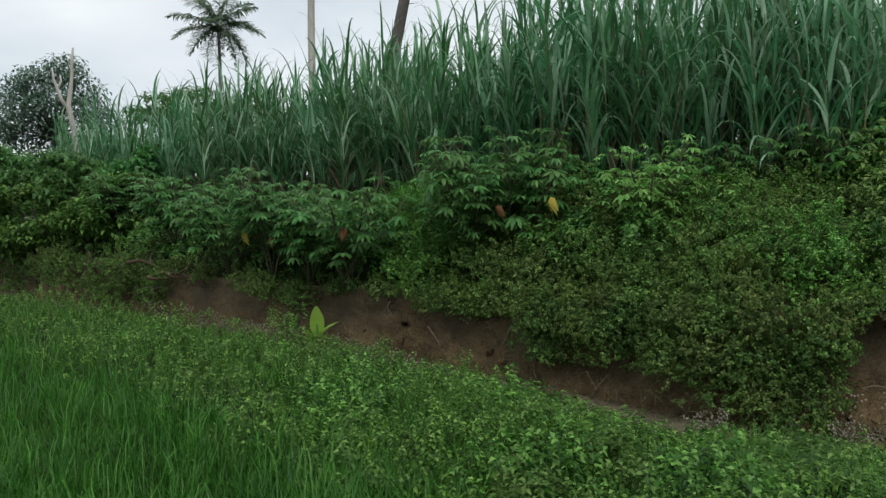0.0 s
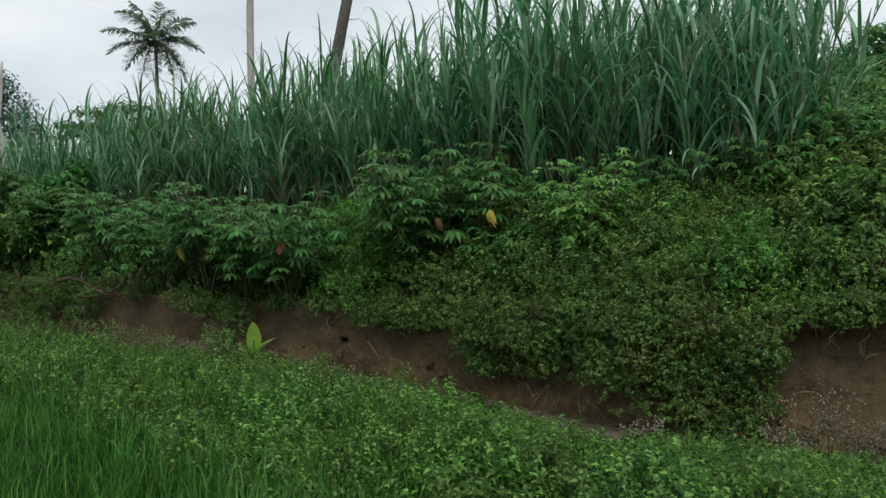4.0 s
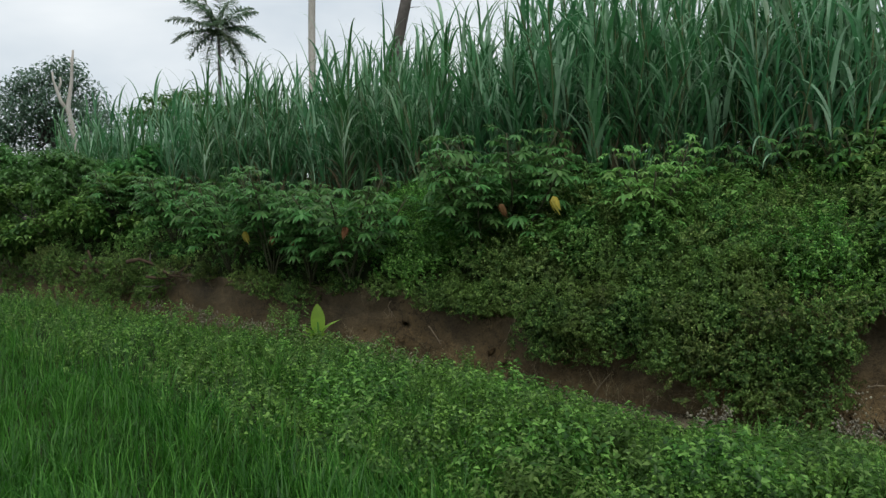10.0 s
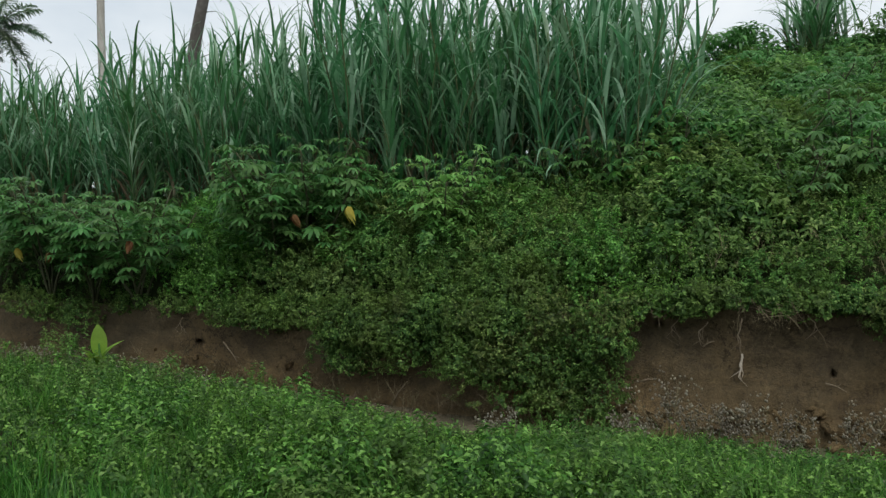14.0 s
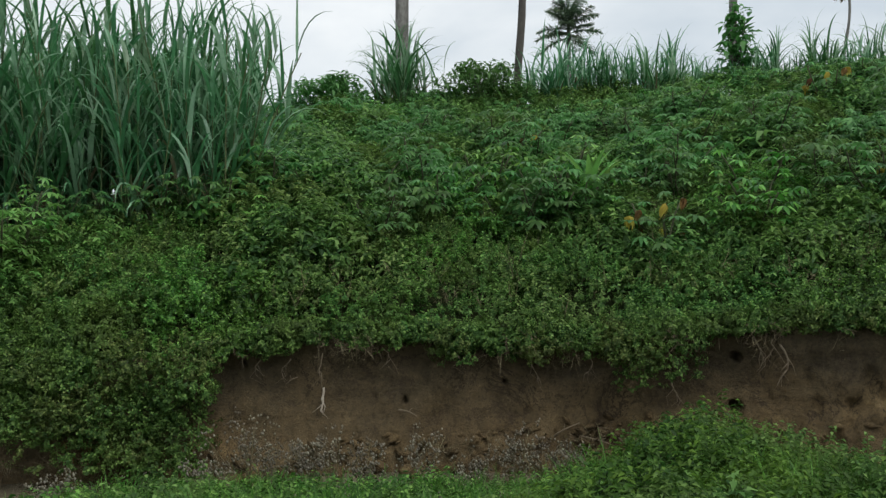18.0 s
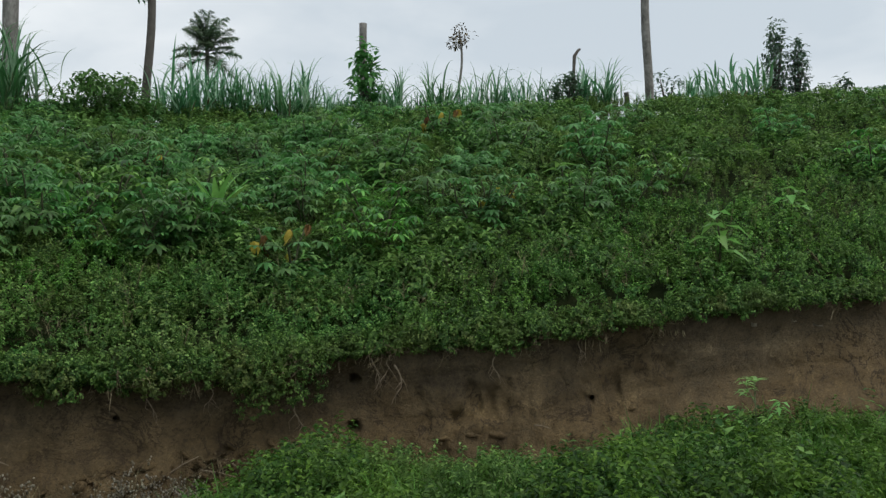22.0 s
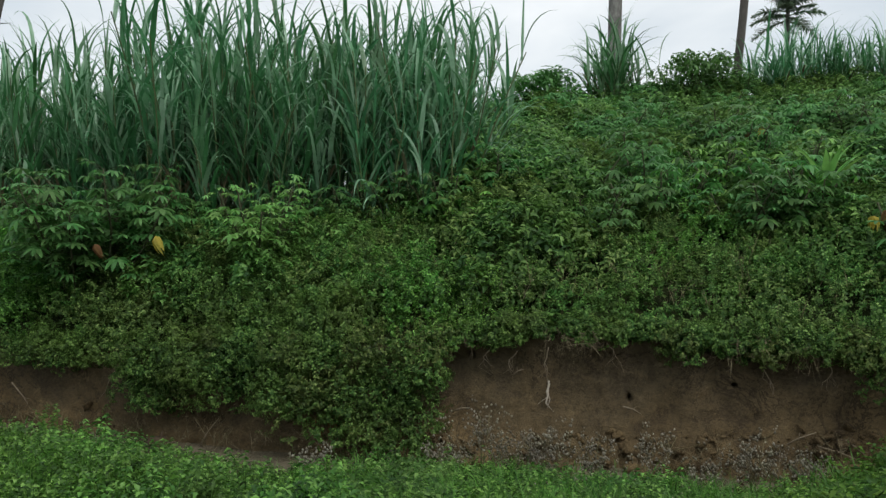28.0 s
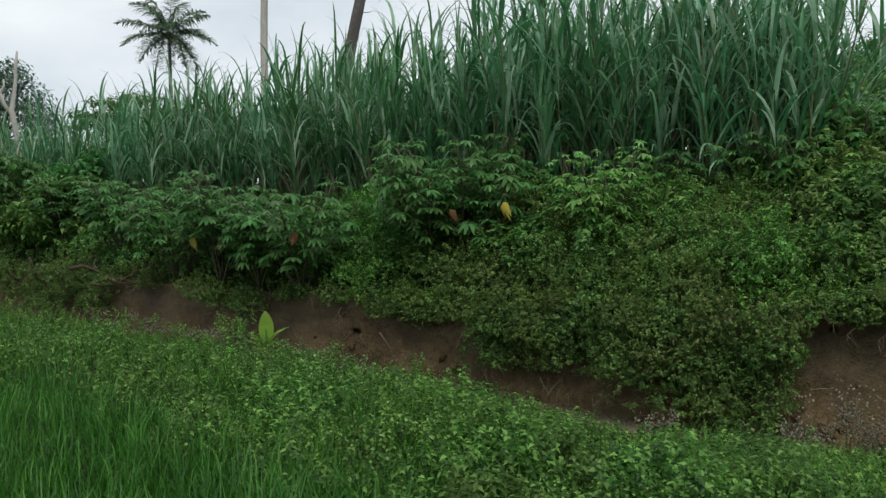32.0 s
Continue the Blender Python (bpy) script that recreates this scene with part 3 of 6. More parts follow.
# muddy water that stands in the ditch
waz = np.arange(-58, 27, 0.5)
wdb, _, _, wdv, _, _, _ = land(waz)
wv = np.concatenate([np.stack([d * np.sin(np.radians(waz)), d * np.cos(np.radians(waz)), np.full(len(waz), -0.48)], 1) for d in (wdv + 0.12, (wdv + wdb) / 2, wdb + 0.05)])
n = len(waz)
wf = np.concatenate([np.stack([np.arange(n - 1) + r * n, np.arange(n - 1) + r * n + 1, np.arange(n - 1) + (r + 1) * n + 1, np.arange(n - 1) + (r + 1) * n], 1)[:, ::-1] for r in (0, 1)])
water = new("water", raw_mesh("water", wv, wf, [M_WATER]))
tagged(water, "shallow brown muddy water standing in the ditch", "water", kind="structure")

# ---- tall elephant grass ----


def grass_clump_mesh(seed, stalks, tall, spread, leaves_each=9, blade=0.85, width=0.03, fan=0.16):
    """Canes that fan out from one root, with blades that stand up along them and tip over at the ends."""
    r = np.random.default_rng(seed)
    culms, blades, dry = [], [], []
    t = np.linspace(0, 1, 6)
    for _ in range(stalks):
        a, q = r.uniform(0, 2 * np.pi), spread * np.sqrt(r.uniform(0, 1))
        x0, y0 = q * np.cos(a), q * np.sin(a)
        la, lean = a + r.normal(0, 0.5), abs(r.normal(fan * q / spread, 0.08))
        h = tall * r.uniform(0.42, 1.0)
        pts = np.stack([x0 + np.cos(la) * lean * h * (0.6 * t + 0.4 * t ** 2), y0 + np.sin(la) * lean * h * (0.6 * t + 0.4 * t ** 2), h * 0.78 * t], 1)
        culms.append(tube(pts, 0.0035 * tall * (1 - 0.55 * t) + 0.002, 4, False))
        for k in range(leaves_each):
            u = 0.12 + 0.88 * (k + r.uniform(0, 1)) / leaves_each
            base = np.array([np.interp(u, t, pts[:, j]) for j in range(3)])
            yaw = k * np.pi + la + 1.4 + r.normal(0, 0.8)
            low, top = u < 0.3, u > 0.78
            length = blade * r.uniform(0.65, 1.2) * (0.75 if low else 1)
            start = r.uniform(0.05, 0.35) if top else r.uniform(0.15, 0.6)
            bend = r.uniform(0.6, 2.7) if top else r.uniform(1.3, 3.1)
            v = ribbon(base, yaw, start, bend, length, width * r.uniform(0.6, 1.3), 8, 0.16, r.uniform(1.5, 3.6), r.normal(0, 0.7))
            (dry if low and r.uniform() < 0.35 else blades).append(v)
    return join(culms), join(blades), join(dry) if dry else None


def grass_clump(kind, seed, stalks, tall, spread, label, category, **more):
    ob = new(kind)
    culms, blades, dry = grass_clump_mesh(seed, stalks, tall, spread, **more)
    part("stalk", culms, M_CULM, ob)
    part("foliage", blades, M_NAPIER, ob)
    if dry:
        part("dry_foliage", dry, M_STRAW, ob, "dry straw-coloured blades")
    return tagged(ob, label, category)


def placed(ob, az, d, turn=0.0, size=1.0, lift=-0.03, lean=0.0):
    x, y, z = at(az, d, lift)
    ob.scale = (size, size, size)
    ob.matrix_basis = pose(x, y, z, lean, 0, turn) @ Matrix.Diagonal((size, size, size, 1))
    return ob


def copied(ob, az, d, turn=0.0, size=1.0, lift=-0.03, lean=0.0):
    x, y, z = at(az, d, lift)
    c = copy_thing(ob, pose(x, y, z, lean, 0, turn))
    c.matrix_basis = pose(x, y, z, lean, 0, turn) @ Matrix.Diagonal((size, size, size, 1))
    return c


TALL = "tall dense clump of green elephant grass on the bank"
clumps = [grass_clump("elephant_grass", 100 + k, 17, 3.3, 0.42, TALL, "tall grass", leaves_each=12, blade=1.05, width=0.053) for k in range(8)]
used = [False] * len(clumps)
spots = []
for az in np.arange(-46.5, 3.2, 2.0):
    front = np.interp(az, [-46, -38, -30, -23, -15, -8, -2, 3], [18.8, 16.5, 14.2, 12.4, 11.2, 10.5, 10.3, 10.4])
    for back in ((0.0, 1.0, 2.4, 5.5) if az < -24 else (0.0, 1.4, 5.5)):
        spots.append((az + rng.uniform(-1.0, 1.0), front + back + rng.uniform(-0.3, 0.3), back))
for k, (az, d, row) in enumerate(spots):
    j = k % len(clumps)
    size = rng.uniform(0.8, 1.14) * np.interp(az, [-46, -38, -30, -20, -14, -7, 3], [0.77, 0.88, 0.97, 1.0, 1.06, 0.97, 0.9])
    if used[j]:
        g = copied(clumps[j], az, d, rng.uniform(0, 360), size)
    else:
        g, used[j] = placed(clumps[j], az, d, rng.uniform(0, 360), size), True
    tagged(g, group="stand of elephant grass")

# young cane tufts along the crest of the hill
tuft_kinds = [grass_clump("grass_tuft", 140 + k, 19, 1.0, 0.18, "tuft of tall green grass on the crest of the hill", "grass tuft", leaves_each=5, blade=0.8, width=0.036, fan=0.3) for k in range(3)]
tuft_used = [False] * 3


def tuft(az, d, size):
    j = rng.integers(0, 3)
    if tuft_used[j]:
        g = copied(tuft_kinds[j], az, d, rng.uniform(0, 360), size)
    else:
        g, tuft_used[j] = placed(tuft_kinds[j], az, d, rng.uniform(0, 360), size), True
    tagged(g, group="tufts along the crest")


for az, size in ((5.6, 0.9), (12.4, 1.6), (13.3, 1.35), (22.6, 1.1), (23.7, 1.25), (24.9, 1.2), (26.6, 1.1), (27.5, 1.1), (29.6, 1.3), (30.2, 1.1), (31.8, 0.9), (33.0, 0.8), (36.4, 1.0), (38.6, 0.7), (39.9, 1.1), (43.0, 1.05), (44.7, 0.95), (47.0, 0.9), (50.1, 1.1), (51.0, 0.8), (49.2, 0.9), (35.4, 0.8), (45.8, 0.6), (41.7, 0.8)):
    tuft(az, float(land(az)[0]) + 9.0 + rng.uniform(-0.3, 0.6), size)
for k in range(16):
    az = rng.uniform(4.5, 70)
    tuft(az, float(land(az)[0]) + 9.0 + rng.uniform(-0.8, 0.6), rng.uniform(0.35, 0.7))

# ---- cassava ----


def cassava_leaf(r, size, sag=0.0):
    """A palmate leaf whose lobes spread round the origin, the middle one along +y."""
    lobes = []
    n = r.integers(6, 9)
    for k in range(n):
        a = (k - (n - 1) / 2) * (4.6 / n) + r.normal(0, 0.06)
        ln = size * (1.0 - 0.5 * abs(k - (n - 1) / 2) / n) * r.uniform(0.9, 1.1)
        lobe = hex_leaf(ln, ln * 0.29, droop=r.uniform(0.05, 0.3) + sag)
        lobes.append(turned(lobe, a, r.uniform(-0.2, 0.08) - sag))
    return join(lobes)


LEAVES = []
for k in range(10):
    r0 = np.random.default_rng(500 + k)
    LEAVES.append(raw_mesh("leaf", *cassava_leaf(r0, 0.17, 0.06 * (k % 3)), [M_CASSAVA]))
FRESH = [raw_mesh("leaf", *cassava_leaf(np.random.default_rng(520 + k), 0.15, 0.05), [M_CASSAVA_YOUNG]) for k in range(4)]
WITHERED = raw_mesh("withered_leaf", *cassava_leaf(np.random.default_rng(530), 0.16, 0.7), [M_BROWN])
YELLOWED = raw_mesh("yellow_leaf", *cassava_leaf(np.random.default_rng(531), 0.17, 0.6), [M_YELLOW])


def stem_lines(r, tall, stems, spread):
    t = np.linspace(0, 1, 6)
    for s in range(stems):
        a = s * 2 * np.pi / stems + r.uniform(-0.5, 0.5)
        h, reach = tall * r.uniform(0.72, 1.0), spread * r.uniform(0.45, 1.0)
        pts = np.stack([np.cos(a) * reach * t ** 1.3, np.sin(a) * reach * t ** 1.3, h * t], 1)
        pts[1:-1] += r.normal(0, 0.015, (4, 3))
        yield t, pts


def leaf_seats(r, t, pts, leaves, leaf):
    """Where the leaves of one stem sit: foot and tip of the stalk, turn and tilt of the blade, share of the height."""
    for k in range(leaves):
        u = 0.4 + 0.6 * ((k + 0.5) / leaves) ** 0.75
        base = np.array([np.interp(u, t, pts[:, j]) for j in range(3)])
        yaw = k * 2.4 + r.normal(0, 0.3)
        length = leaf * r.uniform(1.0, 2.1) * (1.25 - 0.55 * u)
        rise = r.uniform(-0.25, 0.45) + (0.4 if u > 0.9 else 0)
        tip = base + length * np.array([-np.sin(yaw) * np.cos(rise), np.cos(yaw) * np.cos(rise), np.sin(rise)])
        yield base, tip, yaw + r.normal(0, 0.3), r.uniform(-0.4, 0.15), u


def cassava(name, seed, tall, stems, leaves, label, spread=0.5, leaf=0.15, meshes=None):
    """A cassava plant with every stem and leaf a part of its own."""
    r = np.random.default_rng(seed)
    ob = new(name)
    meshes = meshes or LEAVES
    for t, pts in stem_lines(r, tall, stems, spread):
        stalks = [tube(pts, 0.014 * (1 - 0.6 * t) + 0.003, 5)]
        seats = list(leaf_seats(r, t, pts, leaves, leaf))
        stalks += [tube([b, (b + e) / 2 + (0, 0, 0.01), e], [0.003, 0.0025, 0.002], 3, False) for b, e, _, _, _ in seats]
        st = part("stem", join(stalks), M_CASSAVA_STEM, ob)
        for b, e, yaw, tip_down, u in seats:
            lf = new("leaf", meshes[r.integers(0, len(meshes))])
            lf.parent = st
            k = leaf / 0.165 * r.uniform(0.8, 1.15) * (0.7 if u > 0.93 else 1.0)
            lf.matrix_basis = Matrix.Translation(e) @ Matrix.Rotation(yaw, 4, "Z") @ Matrix.Rotation(tip_down, 4, "X") @ Matrix.Diagonal((k, k, k, 1))
    return tagged(ob, label, "cassava plant")


def cassava_joined(name, seed, tall, stems, leaves, label, spread=0.45, leaf=0.145, material=None):
    r = np.random.default_rng(seed)
    ob = new(name)
    wood, crown = [], []
    for t, pts in stem_lines(r, tall, stems, spread):
        wood.append(tube(pts, 0.012 * (1 - 0.6 * t) + 0.003, 5))
        for b, e, yaw, tip_down, u in leaf_seats(r, t, pts, leaves, leaf):
            wood.append(tube([b, e], [0.003, 0.002], 3, False))
            crown.append(turned(cassava_leaf(r, leaf * r.uniform(0.8, 1.15), 0.1), yaw, tip_down, e))
    part("stem", join(wood), M_CASSAVA_STEM, ob)
    part("foliage", join(crown), material or M_CASSAVA, ob)
    return tagged(ob, label, "cassava plant")


def odd_leaf(parent, mesh, name, where, label, size=1.0, turn=0.0):
    lf = new(name, mesh)
    lf.parent = parent
    lf.matrix_basis = pose(*where, -30, 0, turn) @ Matrix.Diagonal((size, size, size, 1))
    tagged(lf, label)


plants = []
for k, (az, d, size, tall) in enumerate([(-45.0, 16.6, 1.0, 1.35), (-42.0, 14.6, 1.05, 1.4), (-38.9, 13.1, 1.05, 1.45), (-36.2, 12.3, 1.1, 1.5), (-33.8, 11.7, 1.0, 1.45), (-31.2, 11.1, 1.1, 1.5), (-22.6, 10.1, 1.05, 1.45), (-20.3, 9.9, 1.1, 1.6), (-17.8, 10.4, 0.75, 1.3)]):
    c = cassava("cassava_plant", 200 + k, tall, 6, 34, "broad leafy cassava plant with palmate leaves on the bank edge", 0.8, 0.16)
    placed(c, az, d, rng.uniform(0, 360), size)
    tagged(c, group="cassava along the bank")
    plants.append(c)
young = cassava("young_cassava_plant", 231, 1.4, 6, 26, "young bright green cassava plant with fresh top leaves", 0.62, 0.16, FRESH)
placed(young, -11.0, 9.1, 0, 0.95)
for k, (az, d, size) in enumerate([(-15.0, 10.2, 0.75), (-8.6, 9.95, 0.7), (-5.2, 10.1, 0.65), (-2.2, 9.95, 0.75), (1.2, 9.8, 0.85), (3.0, 10.2, 0.95)]):
    c = cassava("cassava_plant", 215 + k, 1.15, 4, 16, "small cassava plant at the foot of the tall grass", 0.5, 0.16)
    placed(c, az, d, 60 * k, size)
    tagged(c, group="cassava along the bank")
# the withered and yellow leaves that hang from the outer stems, as places in the world
for k, mesh, name, az, d, z, label in ((1, YELLOWED, "yellow_leaf", -38.08, 13.1, 1.0, "yellowed hanging leaf"), (2, WITHERED, "withered_leaf", -36.25, 12.3, 0.98, "brown withered hanging leaf"), (5, WITHERED, "withered_leaf", -31.68, 10.9, 1.17, "brown withered hanging leaf"), (7, WITHERED, "withered_leaf", -21.48, 9.7, 1.48, "brown withered hanging leaf"), (7, YELLOWED, "yellow_leaf", -17.83, 9.9, 1.56, "large yellow hanging leaf"), (3, WITHERED, "withered_leaf", -35.2, 12.2, 0.95, "brown withered hanging leaf")):
    a, d, z = radians(az), d - 0.8, z - 0.02 * z
    p = plants[k].matrix_basis.inverted() @ Vector((d * math.sin(a), d * math.cos(a), z))
    odd_leaf(plants[k], mesh, name, tuple(p), label, 0.85 if mesh is WITHERED else 0.9, 40 * k)

# hillside cassava
SHRUB = "low green cassava shrub on the weedy hillside"
small = [cassava_joined("cassava_shrub", 260 + k, 0.9, 3, 17, SHRUB, 0.45, 0.15) for k in range(5)]
pale = [cassava_joined("cassava_shrub", 270 + k, 0.8, 3, 12, "fresh light green cassava shrub on the hillside", 0.4, 0.15, M_VERGE) for k in range(2)]
kinds = small + pale
first = [True] * 7
for k in range(150):
    az = rng.uniform(2.5, 69)
    s = 1.5 + 7.4 * rng.uniform(0, 1) ** 0.9
    if az > 46 and rng.uniform() < 0.5:
        continue
    j = k % 7
    if j > 4 and rng.uniform() < 0.4:
        continue
    size = rng.uniform(0.85, 1.2) * np.interp(s, [5.5, 7.5], [1, 0.65])
    d = float(land(az)[0]) + s
    if first[j]:
        c, first[j] = placed(kinds[j], az, d, rng.uniform(0, 360), size), False
    else:
        c = copied(kinds[j], az, d, rng.uniform(0, 360), size)
    tagged(c, group="cassava on the hillside")

# ---- low growth ----


def sprig(seed, tall, pairs, leaf, wide=0.6, lean=0.5, blade=oval_leaf):
    r = np.random.default_rng(seed)
    t = np.linspace(0, 1, 4)
    a = r.uniform(0, 6.28)
    pts = np.stack([np.cos(a) * lean * tall * t ** 2, np.sin(a) * lean * tall * t ** 2, tall * t], 1)
    pieces = [ribbon((0, 0, 0), a, lean * 0.3, lean * 0.9, tall * 1.05, 0.004, 2, 0.0)]
    for k in range(pairs):
        u = 0.25 + 0.75 * (k + 0.6) / pairs
        base = np.array([np.interp(u, t, pts[:, j]) for j in range(3)])
        yaw = k * 1.57 + r.normal(0, 0.3)
        for q in (0, np.pi):
            ln = leaf * r.uniform(0.7, 1.2) * (1.0 - 0.3 * u)
            pieces.append(turned(blade(ln, ln * wide, r.uniform(0, 0.3), 0.18), yaw + q + r.normal(0, 0.2), r.uniform(-0.3, 0.7), base))
    return join(pieces)


def stuff(name, vf, material, label, category):
    return tagged(new(name, raw_mesh(name, vf[0], vf[1], [material])), label, category, kind="stuff")


def on_hill(n, az0, az1, s0, s1, bias=1.0):
    az = rng.uniform(az0, az1, n)
    db1 = land(az)[0] + 0.22
    s = s0 + (s1 - s0) * rng.uniform(0, 1, n) ** bias
    d = db1 + s
    return az, d * np.sin(np.radians(az)), d * np.cos(np.radians(az)), s


def whorl(seed, tall, count, leaf, wide=0.45, droop=0.3, palm_leaf=False, blade=hex_leaf):
    """A leafy shoot: leaves held out level round the upper part of a short stem."""
    r = np.random.default_rng(seed)
    a = r.uniform(0, 6.28)
    lean = r.uniform(0.1, 0.4) * tall
    pieces = [ribbon((0, 0, -0.3 * tall), a, 0.1, 0.5, tall * 1.3, 0.006, 2, 0.0)]
    for k in range(count):
        u = 0.35 + 0.65 * (k + r.uniform(0.2, 0.8)) / count
        base = np.array([np.cos(a) * lean * u ** 2, np.sin(a) * lean * u ** 2, tall * u])
        ln = leaf * r.uniform(0.7, 1.2) * (1.15 - 0.4 * u)
        yaw, pitch = k * 2.4 + r.normal(0, 0.35), r.normal(-0.05 + 0.35 * (u - 0.5), 0.22)
        if palm_leaf:
            out = base + leaf * 1.2 * np.array([-np.sin(yaw), np.cos(yaw), 0.15])
            pieces.append(turned(cassava_leaf(r, ln, 0.12), yaw, pitch, out))
        else:
            pieces.append(turned(blade(ln, ln * wide, droop * r.uniform(0.4, 1.4)), yaw, pitch, base))
    return join(pieces)


WEED_SMALL = [whorl(300 + k, 0.13, 10, 0.044, 0.66, blade=simple_leaf) for k in range(8)]
WEED_MID = [whorl(320 + k, 0.16, 8, 0.08, 0.52, blade=simple_leaf) for k in range(8)]
WEED_LONG = [whorl(340 + k, 0.18, 8, 0.115, 0.38, 0.4) for k in range(8)]
PALMATE = [whorl(360 + k, 0.16, 3, 0.135, palm_leaf=True) for k in range(6)]
verge_sprigs = [whorl(380 + k, 0.14, 13, 0.028, 0.75, blade=simple_leaf) for k in range(8)]
verge_broad = [whorl(390 + k, 0.16, 10, 0.046, 0.56, blade=simple_leaf) for k in range(6)]


def mounds_on(x, y, cx, cy, wide, tall):
    """Height of overlapping rounded mounds at points, how far out on its mound each lies (0 to 1), the way out, and which mound."""
    h, e, way, who = np.zeros(len(x)), np.ones(len(x)), np.zeros(len(x)), np.full(len(x), -1)
    for k in range(len(cx)):
        q = np.hypot(x - cx[k], y - cy[k]) / wide[k]
        hk = np.where(q < 1, tall[k] * np.sqrt(np.clip(1 - q * q, 0, 1)), 0)
        on = hk > h
        h, e, who = np.where(on, hk, h), np.where(on, q, e), np.where(on, k, who)
        way = np.where(on, np.arctan2(y - cy[k], x - cx[k]), way)
    return h, e, way, who


def growth(points, centres, wide, tall, kind_of, kinds, deep=0.45, lift=-0.07, open_side=0.28, bare=0):
    """Weeds in mounds: shoots over the outside of each mound that lean to the open side, one kind of plant to a mound."""
    x, y = points
    h, e, way, who = mounds_on(x, y, centres[0], centres[1], wide, tall)
    n = len(x)
    z = height(x, y) + h * (1 - deep * rng.uniform(0, 1, n) ** 2) + lift + 0.04 * rng.normal(0, 1, n)
    d = np.hypot(x, y)
    ox, oy = 0.9 * e ** 2 * np.cos(way) - open_side * x / d, 0.9 * e ** 2 * np.sin(way) - open_side * y / d
    tilt = np.clip(np.arctan(np.hypot(ox, oy)) + rng.normal(0, 0.25, n), -0.5, 1.5)
    way = np.arctan2(oy, ox)
    kind = np.where(who < 0, bare, kind_of[who])
    for k, (name, templates, material, size, label) in enumerate(kinds):
        w = np.nonzero(kind == k)[0]
        if len(w):
            stuff(name, scatter(templates, np.stack([x[w], y[w], z[w]], 1), rng.uniform(0, 6.28, len(w)), tilt[w], way[w] - np.pi / 2 + rng.normal(0, 0.5, len(w)), rng.uniform(*size, len(w))), material, label, "weeds")


# the hillside: small weeds along the rim, broader ones and cassava seedlings further up
az, x, y, s = on_hill(1050, -2, 71, 0.1, 9.4, 1.25)
wide = np.interp(s, [0, 1, 3, 9], [0.28, 0.42, 0.6, 0.62]) * rng.uniform(0.7, 1.4, len(x))
tall = np.interp(s, [0, 1, 3, 8.4, 9.4], [0.2, 0.36, 0.5, 0.42, 0.22]) * rng.uniform(0.5, 1.45, len(x)) * np.interp(az, [40, 60], [1, 0.75])
pick = rng.uniform(0, 1, len(x))
patch = fbm(x * 0.45, y * 0.45, 33)
kind = np.where(s < 0.9, np.where(pick < 0.6, 0, np.where(pick < 0.85, 4, 5)), np.where(s < 3.2, np.where(pick < 0.5, 1, np.where(pick < 0.72, 0, np.where(pick < 0.86, 2, 5))), np.where(pick < 0.42, 2, np.where(pick < 0.64, 3, np.where(pick < 0.92, 1, 5)))))
kind = np.where((az > 1) & (az < 15) & (s < 2.6) & (pick < 0.45), 4, kind)
kind = np.where((az > 37) & (s < 3.8), np.where(pick < 0.5, 0, np.where(pick < 0.82, 5, 1)), np.where((az > 46) & (pick < 0.75), np.where(pick < 0.4, 0, 1), kind))
kind = np.where((patch > 0.6) & (s < 3) & (az > 14), 5, kind)
# a tall bushy hump of weeds beside the elephant grass
n = 42
baz, _, _, bs = on_hill(n, 1.5, 9.5, 0.9, 4.2)
bd = land(baz)[0] + 0.22 + bs
x, y = np.append(x, bd * np.sin(np.radians(baz))), np.append(y, bd * np.cos(np.radians(baz)))
wide, tall = np.append(wide, rng.uniform(0.4, 0.75, n)), np.append(tall, rng.uniform(0.5, 0.95, n))
kind = np.append(kind, np.where(bs > 2.0, 2, np.where(rng.uniform(0, 1, n) < 0.4, 4, 1)))
paz, px, py, ps = on_hill(28000, -3, 71, 0.4, 9.6, 1.0)
open_rim = (paz > 8.2) & (paz < 9.8) & (ps < 0.35)
growth((px[~open_rim], py[~open_rim]), (x, y), wide, tall, kind, [
    ("rim_weeds", WEED_SMALL, M_COVER, (0.6, 1.1), "dull green small-leaved weeds above the bank rim"),
    ("hillside_weeds", WEED_MID, M_SLOPE, (0.8, 1.4), "dense green weeds covering the hillside in mounds"),
    ("hillside_weeds", WEED_LONG, M_SLOPE, (0.8, 1.3), "long-leaved green weeds covering the hillside in mounds"),
    ("cassava_seedlings", PALMATE, M_CASSAVA, (0.7, 1.15), "blue-green palmate cassava seedlings among the hillside weeds"),
    ("olive_weeds", WEED_MID, M_OLIVE, (0.6, 1.1), "dull olive weeds with drooping leaves above the bank rim"),
    ("fresh_weeds", WEED_SMALL, M_VERGE, (0.65, 1.15), "fresh light green weeds in patches on the hillside")])

# the top of the bank below the elephant grass: creeper and weeds in heaps round the cassava
az, x, y, s = on_hill(330, -56, 0.5, -0.2, 2.4, 1.15)
wide = rng.uniform(0.25, 0.55, len(x))
tall = rng.uniform(0.25, 0.6, len(x)) * np.interp(az, [-34, -30, -26, -9, -5, 0], [0.55, 0.7, 1.25, 1.25, 1.0, 0.9]) * np.interp(s, [0, 0.9, 1.7, 2.4], [1.1, 1.15, 0.8, 0.4]) * np.where((az > -42) & (az < -29) & (s < 0.6), 0.4, 1)
pick = rng.uniform(0, 1, len(x))
kind = np.where(pick < 0.75, 0, np.where(pick < 0.88, 1, 2))
kind = np.where((az > -29) & (az < -22.5), 3, kind)
